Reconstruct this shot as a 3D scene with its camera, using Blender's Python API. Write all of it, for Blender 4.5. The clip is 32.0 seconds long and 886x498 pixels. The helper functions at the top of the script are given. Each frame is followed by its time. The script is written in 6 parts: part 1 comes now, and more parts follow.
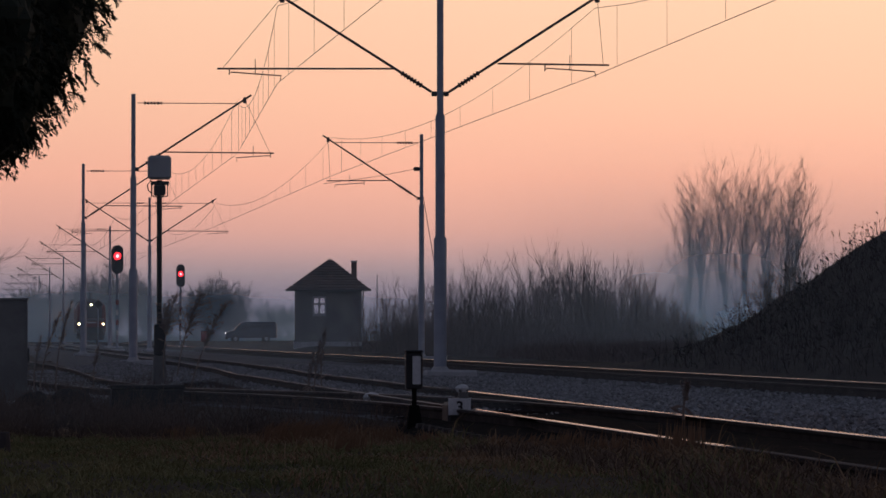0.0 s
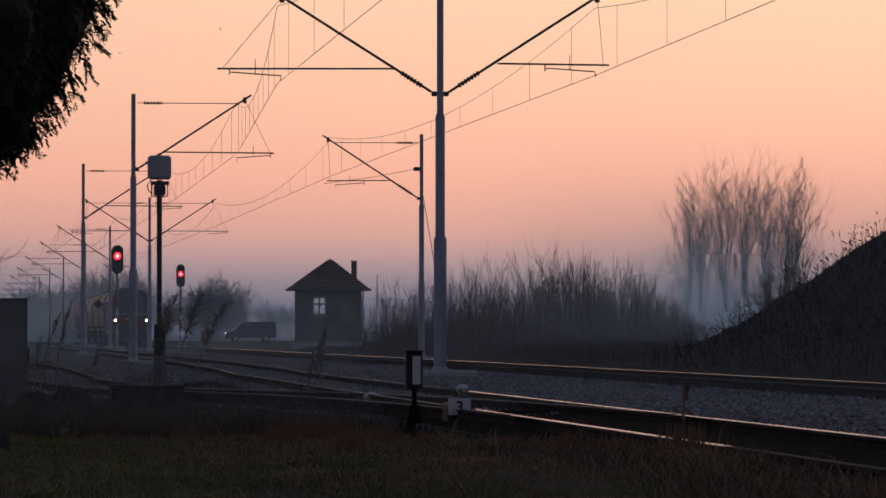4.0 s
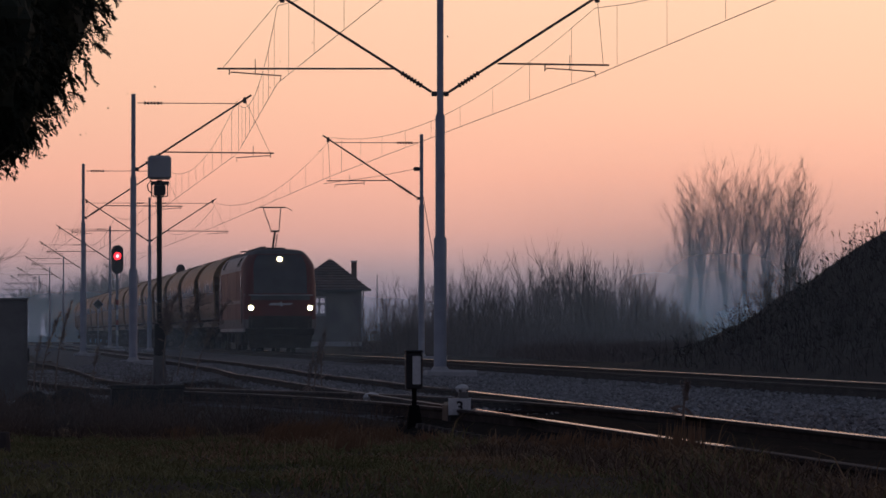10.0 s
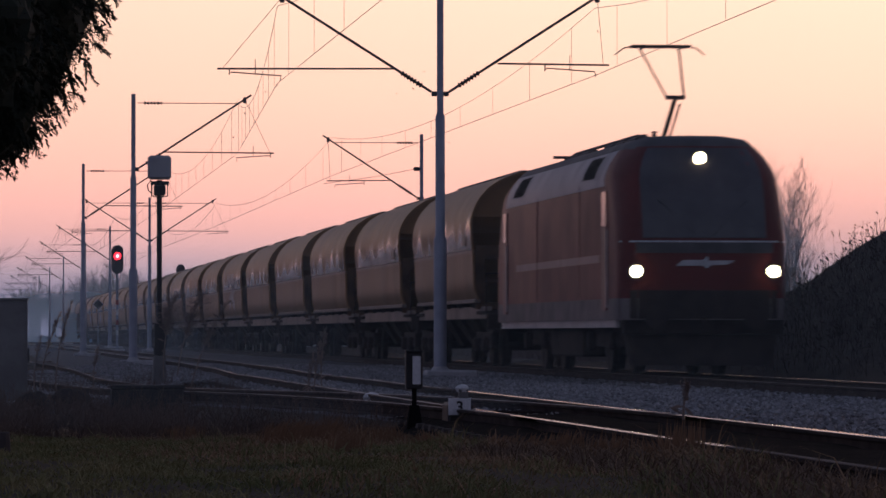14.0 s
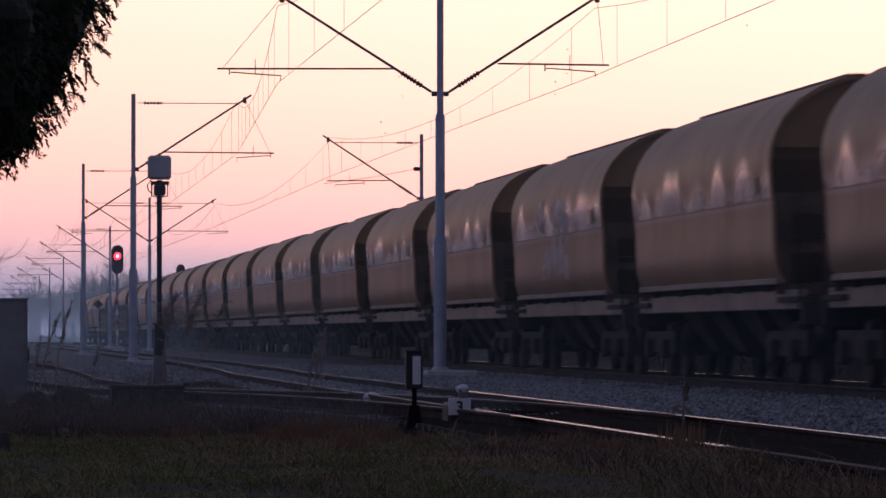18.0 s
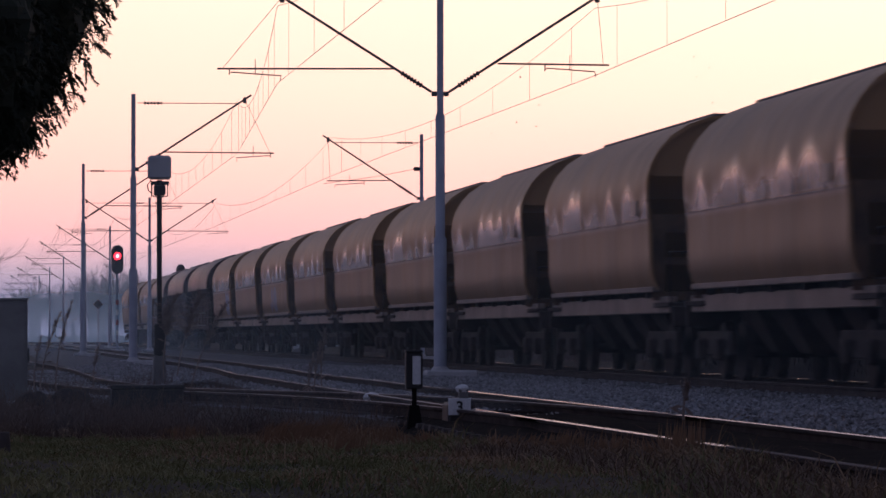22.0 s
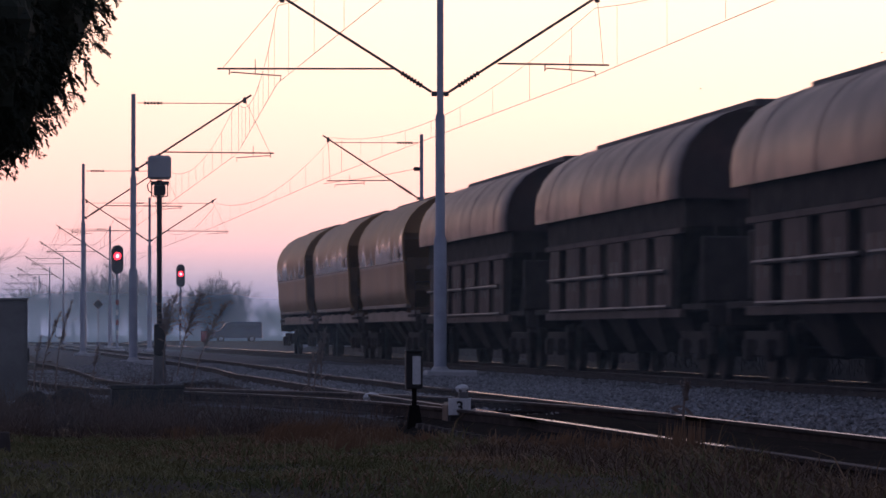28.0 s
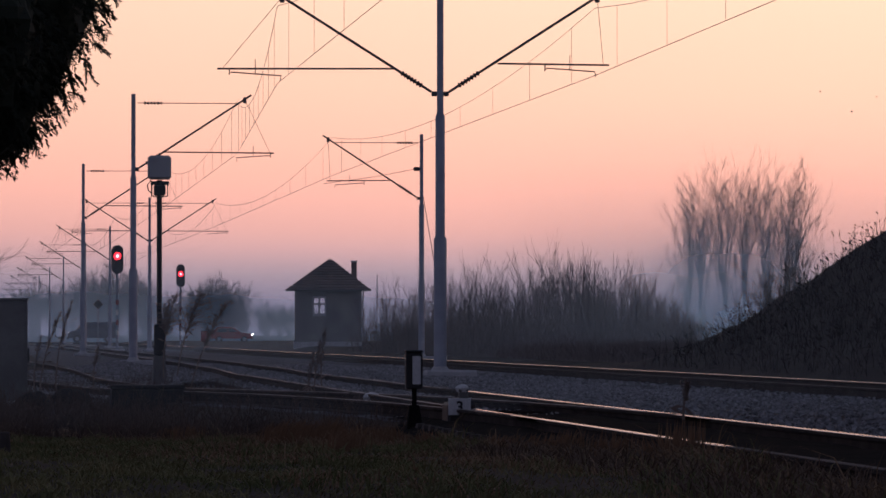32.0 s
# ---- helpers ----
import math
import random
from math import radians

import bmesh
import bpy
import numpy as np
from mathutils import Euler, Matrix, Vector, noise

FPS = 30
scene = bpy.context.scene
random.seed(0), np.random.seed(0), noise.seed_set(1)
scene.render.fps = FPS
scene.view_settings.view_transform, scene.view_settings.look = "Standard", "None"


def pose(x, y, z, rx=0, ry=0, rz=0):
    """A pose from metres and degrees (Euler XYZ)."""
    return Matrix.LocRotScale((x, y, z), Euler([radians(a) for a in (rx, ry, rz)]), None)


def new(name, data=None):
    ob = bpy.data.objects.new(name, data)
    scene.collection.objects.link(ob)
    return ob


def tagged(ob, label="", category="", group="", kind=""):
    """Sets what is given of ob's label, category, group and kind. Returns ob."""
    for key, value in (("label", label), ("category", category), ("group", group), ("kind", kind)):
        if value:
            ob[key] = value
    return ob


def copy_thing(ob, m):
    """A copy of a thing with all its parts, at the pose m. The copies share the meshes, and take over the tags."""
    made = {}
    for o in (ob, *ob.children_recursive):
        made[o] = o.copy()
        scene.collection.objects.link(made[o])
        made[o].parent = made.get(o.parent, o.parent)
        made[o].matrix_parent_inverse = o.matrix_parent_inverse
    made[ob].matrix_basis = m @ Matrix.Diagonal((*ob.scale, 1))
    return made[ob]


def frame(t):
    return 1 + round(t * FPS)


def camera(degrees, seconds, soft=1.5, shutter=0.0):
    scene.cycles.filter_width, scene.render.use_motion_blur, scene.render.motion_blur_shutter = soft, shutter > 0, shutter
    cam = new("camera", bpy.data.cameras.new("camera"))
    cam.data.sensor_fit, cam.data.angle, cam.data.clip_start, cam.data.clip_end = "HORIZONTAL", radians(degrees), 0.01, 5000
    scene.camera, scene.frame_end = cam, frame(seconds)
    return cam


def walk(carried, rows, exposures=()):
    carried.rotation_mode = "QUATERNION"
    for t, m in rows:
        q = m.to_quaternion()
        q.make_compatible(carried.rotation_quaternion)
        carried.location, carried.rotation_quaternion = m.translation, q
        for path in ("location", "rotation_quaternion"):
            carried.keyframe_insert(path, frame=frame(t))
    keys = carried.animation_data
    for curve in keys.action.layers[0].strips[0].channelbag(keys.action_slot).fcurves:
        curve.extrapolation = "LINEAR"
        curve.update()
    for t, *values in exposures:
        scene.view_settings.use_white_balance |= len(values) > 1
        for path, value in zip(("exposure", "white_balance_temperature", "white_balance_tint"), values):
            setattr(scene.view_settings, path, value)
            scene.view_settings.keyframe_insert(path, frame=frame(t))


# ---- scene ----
# The camera stands on a tripod beside the line. X runs across the tracks, Y along them, z = 0 is the rail top.
cam = camera(10.78, 32.0, soft=1.6, shutter=0.5)
EYE = pose(0, 0, 0.717, 91.048, 0, -5.815)
walk(cam, [(0, EYE), (32, EYE)], exposures=[(0, 0.08, 6330, 11), (9, 0.08, 6290, 11), (11.5, 0.17, 6190, 12), (13, 0.29, 6030, 14), (14, 0.44, 5950, 18),
                                            (15, 0.58, 5870, 21), (17, 0.7, 5790, 22), (22, 0.77, 5790, 21), (27, 0.91, 5820, 19), (29, 0.96, 5840, 18),
                                            (30.5, 0.93, 5860, 17), (31.3, 0.7, 5920, 17), (32, 0.33, 6080, 18)])

# ---- dusk sky: a band of afterglow low over the line, dim blue overhead ----
world = bpy.data.worlds.new("dusk_sky")
scene.world = world
world.use_nodes = True
wt = world.node_tree
wt.nodes.clear()


def ramp_node(tree, stops, interp="LINEAR"):
    r = tree.nodes.new("ShaderNodeValToRGB")
    r.color_ramp.interpolation = interp
    el = r.color_ramp.elements
    while len(el) < len(stops):
        el.new(1.0)
    for e, (pos, col) in zip(el, stops):
        e.position, e.color = pos, (*col, 1)
    return r


def build_sky():
    nd, lk = wt.nodes, wt.links
    tc = nd.new("ShaderNodeTexCoord")
    sep = nd.new("ShaderNodeSeparateXYZ")
    lk.new(tc.outputs["Generated"], sep.inputs[0])
    # elevation, stretched near the horizon
    up = nd.new("ShaderNodeMath"); up.operation = "MAXIMUM"; up.inputs[1].default_value = 0.0
    lk.new(sep.outputs["Z"], up.inputs[0])
    sq = nd.new("ShaderNodeMath"); sq.operation = "POWER"; sq.inputs[1].default_value = 0.5
    lk.new(up.outputs[0], sq.inputs[0])
    S = lambda e: e ** 0.5
    glow = ramp_node(wt, [(0.0, (0.22, 0.227, 0.325)), (S(0.006), (0.29, 0.256, 0.344)), (S(0.0135), (0.47, 0.325, 0.325)),
                          (S(0.0225), (0.78, 0.4, 0.31)), (S(0.034), (0.99, 0.478, 0.325)), (S(0.052), (1.06, 0.579, 0.368)),
                          (S(0.074), (1.08, 0.656, 0.415)), (S(0.135), (0.46, 0.333, 0.286)), (S(0.32), (0.16, 0.15, 0.177)),
                          (S(0.6), (0.068, 0.0743, 0.105)), (1.0, (0.047, 0.0521, 0.0812))])
    back = ramp_node(wt, [(0.0, (0.08, 0.08, 0.13)), (S(0.06), (0.15, 0.13, 0.17)), (S(0.18), (0.15, 0.145, 0.19)),
                          (S(0.5), (0.065, 0.078, 0.115)), (1.0, (0.04, 0.05, 0.085))])
    for r in (glow, back):
        lk.new(sq.outputs[0], r.inputs[0])
    # share of the afterglow by direction: strongest ahead and to the right
    dot = nd.new("ShaderNodeVectorMath"); dot.operation = "DOT_PRODUCT"
    dot.inputs[1].default_value = (0.643, 0.766, 0.0)
    lk.new(tc.outputs["Generated"], dot.inputs[0])
    mr = nd.new("ShaderNodeMapRange"); mr.interpolation_type = "SMOOTHSTEP"
    mr.inputs["From Min"].default_value, mr.inputs["From Max"].default_value = 0.18, 1.0
    lk.new(dot.outputs["Value"], mr.inputs["Value"])
    mix = nd.new("ShaderNodeMix"); mix.data_type = "RGBA"
    lk.new(mr.outputs[0], mix.inputs["Factor"])
    lk.new(back.outputs[0], mix.inputs[6]); lk.new(glow.outputs[0], mix.inputs[7])
    bg = nd.new("ShaderNodeBackground"); bg.inputs["Strength"].default_value = 1.06
    lk.new(mix.outputs[2], bg.inputs["Color"])
    out = nd.new("ShaderNodeOutputWorld")
    lk.new(bg.outputs[0], out.inputs[0])


build_sky()


# ---- materials ----
def mat(name, c1, c2=None, rough=0.7, metal=0.0, scale=2.0, fine=40.0, bump=0.15, depth=0.01, rand=0.0, stretch=(1, 1, 1), spec=0.5, coat=0.0):
    """A surface of two tones in large patches, with a fine grain in colour, gloss and relief."""
    c2 = c2 or tuple(x * 0.75 for x in c1)
    m = bpy.data.materials.new(name)
    m.use_nodes = True
    nt = m.node_tree
    nd, lk = nt.nodes, nt.links
    b = nd["Principled BSDF"]
    tc = nd.new("ShaderNodeTexCoord")
    mp = nd.new("ShaderNodeMapping"); mp.inputs["Scale"].default_value = stretch
    lk.new(tc.outputs["Object"], mp.inputs[0])
    n1 = nd.new("ShaderNodeTexNoise"); n1.inputs["Scale"].default_value, n1.inputs["Detail"].default_value = scale, 5
    n2 = nd.new("ShaderNodeTexNoise"); n2.inputs["Scale"].default_value, n2.inputs["Detail"].default_value = fine, 3
    for n in (n1, n2):
        lk.new(mp.outputs[0], n.inputs["Vector"])
    r = ramp_node(nt, [(0.35, c1), (0.65, c2)])
    lk.new(n1.outputs["Fac"], r.inputs[0])
    hv = nd.new("ShaderNodeHueSaturation")
    lk.new(r.outputs[0], hv.inputs["Color"])
    g = nd.new("ShaderNodeMapRange")
    g.inputs["To Min"].default_value, g.inputs["To Max"].default_value = 0.72, 1.28
    lk.new(n2.outputs["Fac"], g.inputs["Value"])
    val = g.outputs[0]
    if rand:
        oi = nd.new("ShaderNodeObjectInfo")
        rr = nd.new("ShaderNodeMapRange")
        rr.inputs["To Min"].default_value, rr.inputs["To Max"].default_value = 1 - rand, 1 + rand
        lk.new(oi.outputs["Random"], rr.inputs["Value"])
        mu = nd.new("ShaderNodeMath"); mu.operation = "MULTIPLY"
        lk.new(val, mu.inputs[0]); lk.new(rr.outputs[0], mu.inputs[1])
        val = mu.outputs[0]
    lk.new(val, hv.inputs["Value"])
    lk.new(hv.outputs[0], b.inputs["Base Color"])
    ro = nd.new("ShaderNodeMapRange")
    ro.inputs["To Min"].default_value, ro.inputs["To Max"].default_value = max(0.03, rough - 0.12), min(1, rough + 0.12)
    lk.new(n1.outputs["Fac"], ro.inputs["Value"])
    lk.new(ro.outputs[0], b.inputs["Roughness"])
    b.inputs["Metallic"].default_value = metal
    b.inputs["Specular IOR Level"].default_value = spec
    b.inputs["Coat Weight"].default_value = coat
    if bump:
        bp = nd.new("ShaderNodeBump")
        bp.inputs["Strength"].default_value, bp.inputs["Distance"].default_value = bump, depth
        lk.new(n2.outputs["Fac"], bp.inputs["Height"])
        lk.new(bp.outputs[0], b.inputs["Normal"])
    return m


def glow_mat(name, col, strength):
    m = bpy.data.materials.new(name)
    m.use_nodes = True
    b = m.node_tree.nodes["Principled BSDF"]
    b.inputs["Base Color"].default_value = (*[min(1, c) for c in col], 1)
    b.inputs["Emission Color"].default_value = (*col, 1)
    b.inputs["Emission Strength"].default_value = strength
    return m


M_SOIL = mat("dark_soil", (0.078, 0.057, 0.041), (0.048, 0.04, 0.029), rough=0.95, scale=0.35, fine=6, bump=0.6, depth=0.05, spec=0.12)
M_BALLAST = mat("grey_ballast", (0.18, 0.172, 0.172), (0.10, 0.096, 0.097), rough=0.9, scale=1.2, fine=16, bump=1.0, depth=0.06, spec=0.12)
M_STONE = mat("ballast_stone", (0.38, 0.365, 0.36), (0.15, 0.145, 0.145), rough=0.85, scale=6, fine=50, bump=0.3)
M_RAIL = mat("rusty_rail_steel", (0.055, 0.042, 0.038), (0.035, 0.027, 0.025), rough=0.92, metal=0.0, spec=0.15, scale=4, fine=60)
M_RAILDULL = mat("dull_rail_head", (0.10, 0.08, 0.07), (0.06, 0.048, 0.042), rough=0.7, metal=0.3, scale=2, fine=40, bump=0.05)
M_HUMUS = mat("black_humus", (0.036, 0.029, 0.025), (0.024, 0.02, 0.018), rough=0.97, scale=0.8, fine=7, bump=0.6, depth=0.04, spec=0.2)
M_DARKEARTH = mat("sooty_earth", (0.021, 0.018, 0.016), (0.011, 0.01, 0.009), rough=1.0, scale=2.5, fine=14, bump=1.0, depth=0.06, spec=0.03)
M_MOUNDGRASS = mat("dead_mound_grass", (0.035, 0.028, 0.023), (0.022, 0.018, 0.016), rough=0.95, scale=1, spec=0.08)
M_RAILMID = mat("dull_worn_rail_head", (0.24, 0.22, 0.21), (0.06, 0.05, 0.045), rough=0.5, metal=0.35, spec=0.2, scale=1.9, fine=30, bump=0.05, stretch=(6, 0.3, 6))
M_RAILTOP = mat("worn_glint_rail_head", (0.55, 0.54, 0.54), (0.34, 0.32, 0.31), rough=0.15, metal=1.0, scale=1.5, fine=30, bump=0.05, stretch=(6, 0.3, 6))
M_CONCRETE = mat("weathered_concrete", (0.52, 0.5, 0.5), (0.4, 0.39, 0.39), rough=0.9, scale=2.2, fine=45, bump=0.3)
M_SLEEPER = mat("sleeper_concrete", (0.20, 0.19, 0.18), (0.12, 0.11, 0.10), rough=0.9, scale=2.5, fine=40, rand=0.2)
M_GALV = mat("galvanised_steel", (0.34, 0.36, 0.42), (0.27, 0.285, 0.34), rough=0.55, metal=0.25, scale=3, fine=50, bump=0.05)
M_TUBE = mat("dull_steel_tube", (0.10, 0.085, 0.085), (0.07, 0.06, 0.06), rough=0.6, metal=0.5, scale=5, fine=60, bump=0.05)
M_INSUL = mat("brown_insulator", (0.07, 0.035, 0.025), rough=0.3, scale=10)
M_WIRE = mat("dark_copper_wire", (0.09, 0.06, 0.05), rough=0.6, metal=0.5)
M_BLACK = mat("black_paint", (0.018, 0.018, 0.02), (0.012, 0.012, 0.012), rough=0.55, scale=5)
M_VENT = mat("matt_black", (0.014, 0.013, 0.013), (0.009, 0.009, 0.009), rough=0.95, scale=5, spec=0.04)
M_WHITE = mat("dull_white_enamel", (0.72, 0.72, 0.72), (0.6, 0.6, 0.6), rough=0.5, scale=6)
M_PALEBOX = mat("pale_box_paint", (0.42, 0.43, 0.44), (0.34, 0.35, 0.36), rough=0.6, scale=2)
M_GREYBOX = mat("grey_cabinet_paint", (0.17, 0.165, 0.16), (0.12, 0.115, 0.11), rough=0.6, scale=2)
M_REDLAMP = glow_mat("red_signal_lens", (1.0, 0.02, 0.03), 3.5)
M_REDCORE = glow_mat("red_signal_core", (1.0, 0.2, 0.22), 6.0)
M_HEADLAMP = glow_mat("headlamp", (1.0, 0.82, 0.45), 12.0)
M_BARK = mat("bark", (0.09, 0.075, 0.068), (0.06, 0.05, 0.046), rough=0.95, scale=3, fine=30)
M_PALEBARK = mat("pale_poplar_bark", (0.36, 0.31, 0.28), (0.25, 0.215, 0.195), rough=0.9, scale=1.5, fine=25)
M_TWIG = mat("bare_twigs", (0.2, 0.155, 0.14), (0.13, 0.105, 0.095), rough=0.95, scale=1)
M_FIR = mat("dark_conifer_leaf", (0.022, 0.032, 0.014), (0.014, 0.02, 0.01), rough=0.8, scale=1.5)
M_GRASS = mat("dull_grass", (0.105, 0.125, 0.05), (0.26, 0.22, 0.105), rough=0.95, scale=0.8, spec=0.2)
M_DRY = mat("dry_grass", (0.36, 0.235, 0.135), (0.18, 0.122, 0.074), rough=0.95, scale=0.9, spec=0.2)
M_RUST = mat("rusty_dry_grass", (0.28, 0.165, 0.095), (0.18, 0.11, 0.065), rough=0.95, scale=1.5, spec=0.2)
M_VERGE = mat("matted_verge_grass", (0.2, 0.135, 0.09), (0.11, 0.078, 0.054), rough=0.95, scale=1.2)
M_SCRUB = mat("dark_dead_scrub", (0.16, 0.11, 0.082), (0.09, 0.066, 0.054), rough=0.95, scale=1.2, spec=0.15)
M_WEED = mat("dead_weed_stalk", (0.27, 0.20, 0.16), (0.17, 0.13, 0.11), rough=0.95)
M_RENDER = mat("dirty_wall_plaster", (0.26, 0.24, 0.22), (0.17, 0.155, 0.15), rough=0.92, scale=0.9, fine=22)
M_ROOFTILE = mat("old_clay_tile", (0.13, 0.07, 0.055), (0.08, 0.05, 0.045), rough=0.85, scale=1.5, rand=0.18)
M_BRICK = mat("sooty_brick", (0.16, 0.08, 0.06), (0.09, 0.055, 0.045), rough=0.9, scale=3, rand=0.2)
M_FRAME = mat("white_window_frame", (0.6, 0.6, 0.58), (0.45, 0.45, 0.44), rough=0.6)
M_ASPHALT = mat("asphalt", (0.055, 0.055, 0.058), (0.04, 0.04, 0.042), rough=0.9, scale=0.7, fine=60)


# ---- mesh building ----
class G:
    """Vertices and faces of one mesh."""

    def __init__(self):
        self.v, self.f = [], []

    def add(self, vs, fs):
        n = len(self.v)
        self.v.extend(vs)
        self.f.extend(tuple(i + n for i in q) for q in fs)
        return self

    def box(self, x0, x1, y0, y1, z0, z1, c=0.0):
        """A box; c bevels all its edges."""
        if not c:
            vs = [(x, y, z) for x in (x0, x1) for y in (y0, y1) for z in (z0, z1)]
            return self.add(vs, [(0, 1, 3, 2), (4, 6, 7, 5), (0, 4, 5, 1), (2, 3, 7, 6), (0, 2, 6, 4), (1, 5, 7, 3)])
        b = bmesh.new()
        bmesh.ops.create_cube(b, size=1.0)
        for q in b.verts:
            q.co = (x0 + (q.co.x + 0.5) * (x1 - x0), y0 + (q.co.y + 0.5) * (y1 - y0), z0 + (q.co.z + 0.5) * (z1 - z0))
        bmesh.ops.bevel(b, geom=list(b.edges), offset=c, segments=1, affect="EDGES")
        b.verts.index_update()
        self.add([tuple(q.co) for q in b.verts], [tuple(q.index for q in fc.verts) for fc in b.faces])
        b.free()
        return self

    def tube(self, pts, r, n=6, cap=True):
        """A round bar along a line of points; r is one radius or one for each point."""
        pts = [Vector(p) for p in pts]
        rs = r if isinstance(r, (list, tuple)) else [r] * len(pts)
        vs, fs = [], []
        for i, p in enumerate(pts):
            t = (pts[min(i + 1, len(pts) - 1)] - pts[max(i - 1, 0)]).normalized()
            a = t.cross(Vector((0, 0, 1)) if abs(t.z) < 0.9 else Vector((1, 0, 0))).normalized()
            c = t.cross(a)
            for k in range(n):
                w = 2 * math.pi * k / n
                vs.append(tuple(p + rs[i] * (math.cos(w) * a + math.sin(w) * c)))
        for i in range(len(pts) - 1):
            for k in range(n):
                k2 = (k + 1) % n
                fs.append((i * n + k, i * n + k2, (i + 1) * n + k2, (i + 1) * n + k))
        if cap:
            fs += [tuple(range(n))[::-1], tuple(range((len(pts) - 1) * n, len(pts) * n))]
        return self.add(vs, fs)

    def loft(self, rings, closed=True, cap=True):
        n = len(rings[0])
        vs = [tuple(p) for ring in rings for p in ring]
        fs = []
        for i in range(len(rings) - 1):
            for k in range(n if closed else n - 1):
                k2 = (k + 1) % n
                fs.append((i * n + k, i * n + k2, (i + 1) * n + k2, (i + 1) * n + k))
        if cap:
            fs += [tuple(range(n))[::-1], tuple(range((len(rings) - 1) * n, len(rings) * n))]
        return self.add(vs, fs)

    def disc(self, c, r, axis="y", n=14, thick=0.03):
        a = {"x": Vector((1, 0, 0)), "y": Vector((0, 1, 0)), "z": Vector((0, 0, 1))}[axis]
        c = Vector(c)
        return self.tube([c - a * thick / 2, c + a * thick / 2], r, n)

    def mesh(self, name, material, smooth=False):
        me = bpy.data.meshes.new(name)
        me.from_pydata(self.v, [], self.f)
        me.materials.append(material)
        if smooth:
            me.polygons.foreach_set("use_smooth", [True] * len(me.polygons))
            me.set_sharp_from_angle(angle=radians(40))
        me.update()
        return me


def part(name, g, material, parent=None, label="", smooth=False, at=None):
    """One mesh object under a thing or a part; g is a G, or a mesh to share."""
    ob = new(name, g.mesh(name, material, smooth) if isinstance(g, G) else g)
    if parent is not None:
        ob.parent = parent
    if at is not None:
        ob.matrix_basis = at
    if label:
        tagged(ob, label)
    return ob


def thing(name, label, category, group="", at=None, kind=""):
    ob = new(name)
    if at is not None:
        ob.matrix_basis = at
    return tagged(ob, label, category, group, kind)


RNG = random.Random(7)


# ---- ground ----
def ground_height(x, y):
    """Height of the ground: a grassy bank before the tracks that falls towards them, then the flat track bed."""
    if y < 26:
        near = -0.01
    elif y < 50:
        near = -0.01 - 0.37 * (y - 26) / 24
    else:
        near = -0.38 + 0.12 * min(1, max(0, (y - 58) / 25))
    k = min(1, max(0, (y - 32) / 8))
    t = min(1, max(0, (x - 4.25 + 0.35 * k) / (0.4 + 0.5 * k)))
    h = near * (1 - t) - 0.3 * t
    far = min(1, max(0, (x - 15.8) / 3))
    h = h * (1 - far) + 0.1 * far
    rough = 1 if x < 4.2 or x > 16 else 0.2
    return h + rough * (0.035 * noise.noise(Vector((x * 0.8, y * 0.25, 0))) + 0.02 * noise.noise(Vector((x * 2.5, y * 1.2, 4))))


def ground_sheet():
    xs = [-3000, -600, -120, -40, -15] + [-8 + 0.5 * i for i in range(61)] + [26, 32, 45, 80, 200, 700, 3000]
    ys = [-800, -200, -50] + [10 + 1.5 * i for i in range(70)] + [120, 130, 145, 165, 190, 220, 260, 320, 400, 520, 700, 1000, 1600, 3000, 4500]
    g = G()
    g.add([(x, y, ground_height(x, y)) for y in ys for x in xs],
          [(j * len(xs) + i, j * len(xs) + i + 1, (j + 1) * len(xs) + i + 1, (j + 1) * len(xs) + i) for j in range(len(ys) - 1) for i in range(len(xs) - 1)])
    return tagged(part("ground", g, M_SOIL, smooth=True), "dark damp soil and dead winter grass beside the tracks", "ground", kind="structure")


ground_sheet()

MAIN_X = 12.9


def near_x(y):
    """Centre of the loop track."""
    pts = [(-800, 5.67), (60, 5.67), (85, 5.75), (105, 6.15), (125, 6.35), (160, 6.35), (300, 6.1), (2000, 6.0)]
    for (a, xa), (b, xb) in zip(pts, pts[1:]):
        if y <= b:
            t = (y - a) / (b - a)
            t = t * t * (3 - 2 * t) if 60 <= a < 300 else t
            return xa + (xb - xa) * t
    return 6.0


def along(pts, y):
    """Value at y on a smooth line through (y, value) pairs."""
    if y <= pts[0][0]:
        return pts[0][1]
    for k in range(len(pts) - 1):
        (a, p), (b, q) = pts[k], pts[k + 1]
        if y <= b:
            pa, pb = pts[max(0, k - 1)], pts[min(len(pts) - 1, k + 2)]
            ma, mb = (q - pa[1]) / (b - pa[0]), (pb[1] - p) / (pb[0] - a)
            t, h = (y - a) / (b - a), b - a
            return p * (1 + 2 * t) * (1 - t) ** 2 + q * t * t * (3 - 2 * t) + h * t * (1 - t) * (ma * (1 - t) - mb * t)
    return pts[-1][1]


def siding_x(y):
    """Centre of the siding that leaves the loop at the points."""
    return along([(42, 5.67), (46, 5.5), (50.9, 5.15), (55.7, 4.62), (61.4, 3.95), (70, 3.12), (77, 2.68), (85, 2.25), (93, 1.95), (104, 1.93), (116, 1.95), (131, 1.8), (153, 1.35), (220, 0.4), (400, -3.0)], y)


def siding_z(y):
    """The siding drops a little below the loop."""
    return along([(52, 0.0), (58, -0.01), (66, -0.06), (76, -0.13), (84, -0.15), (400, -0.15)], y)


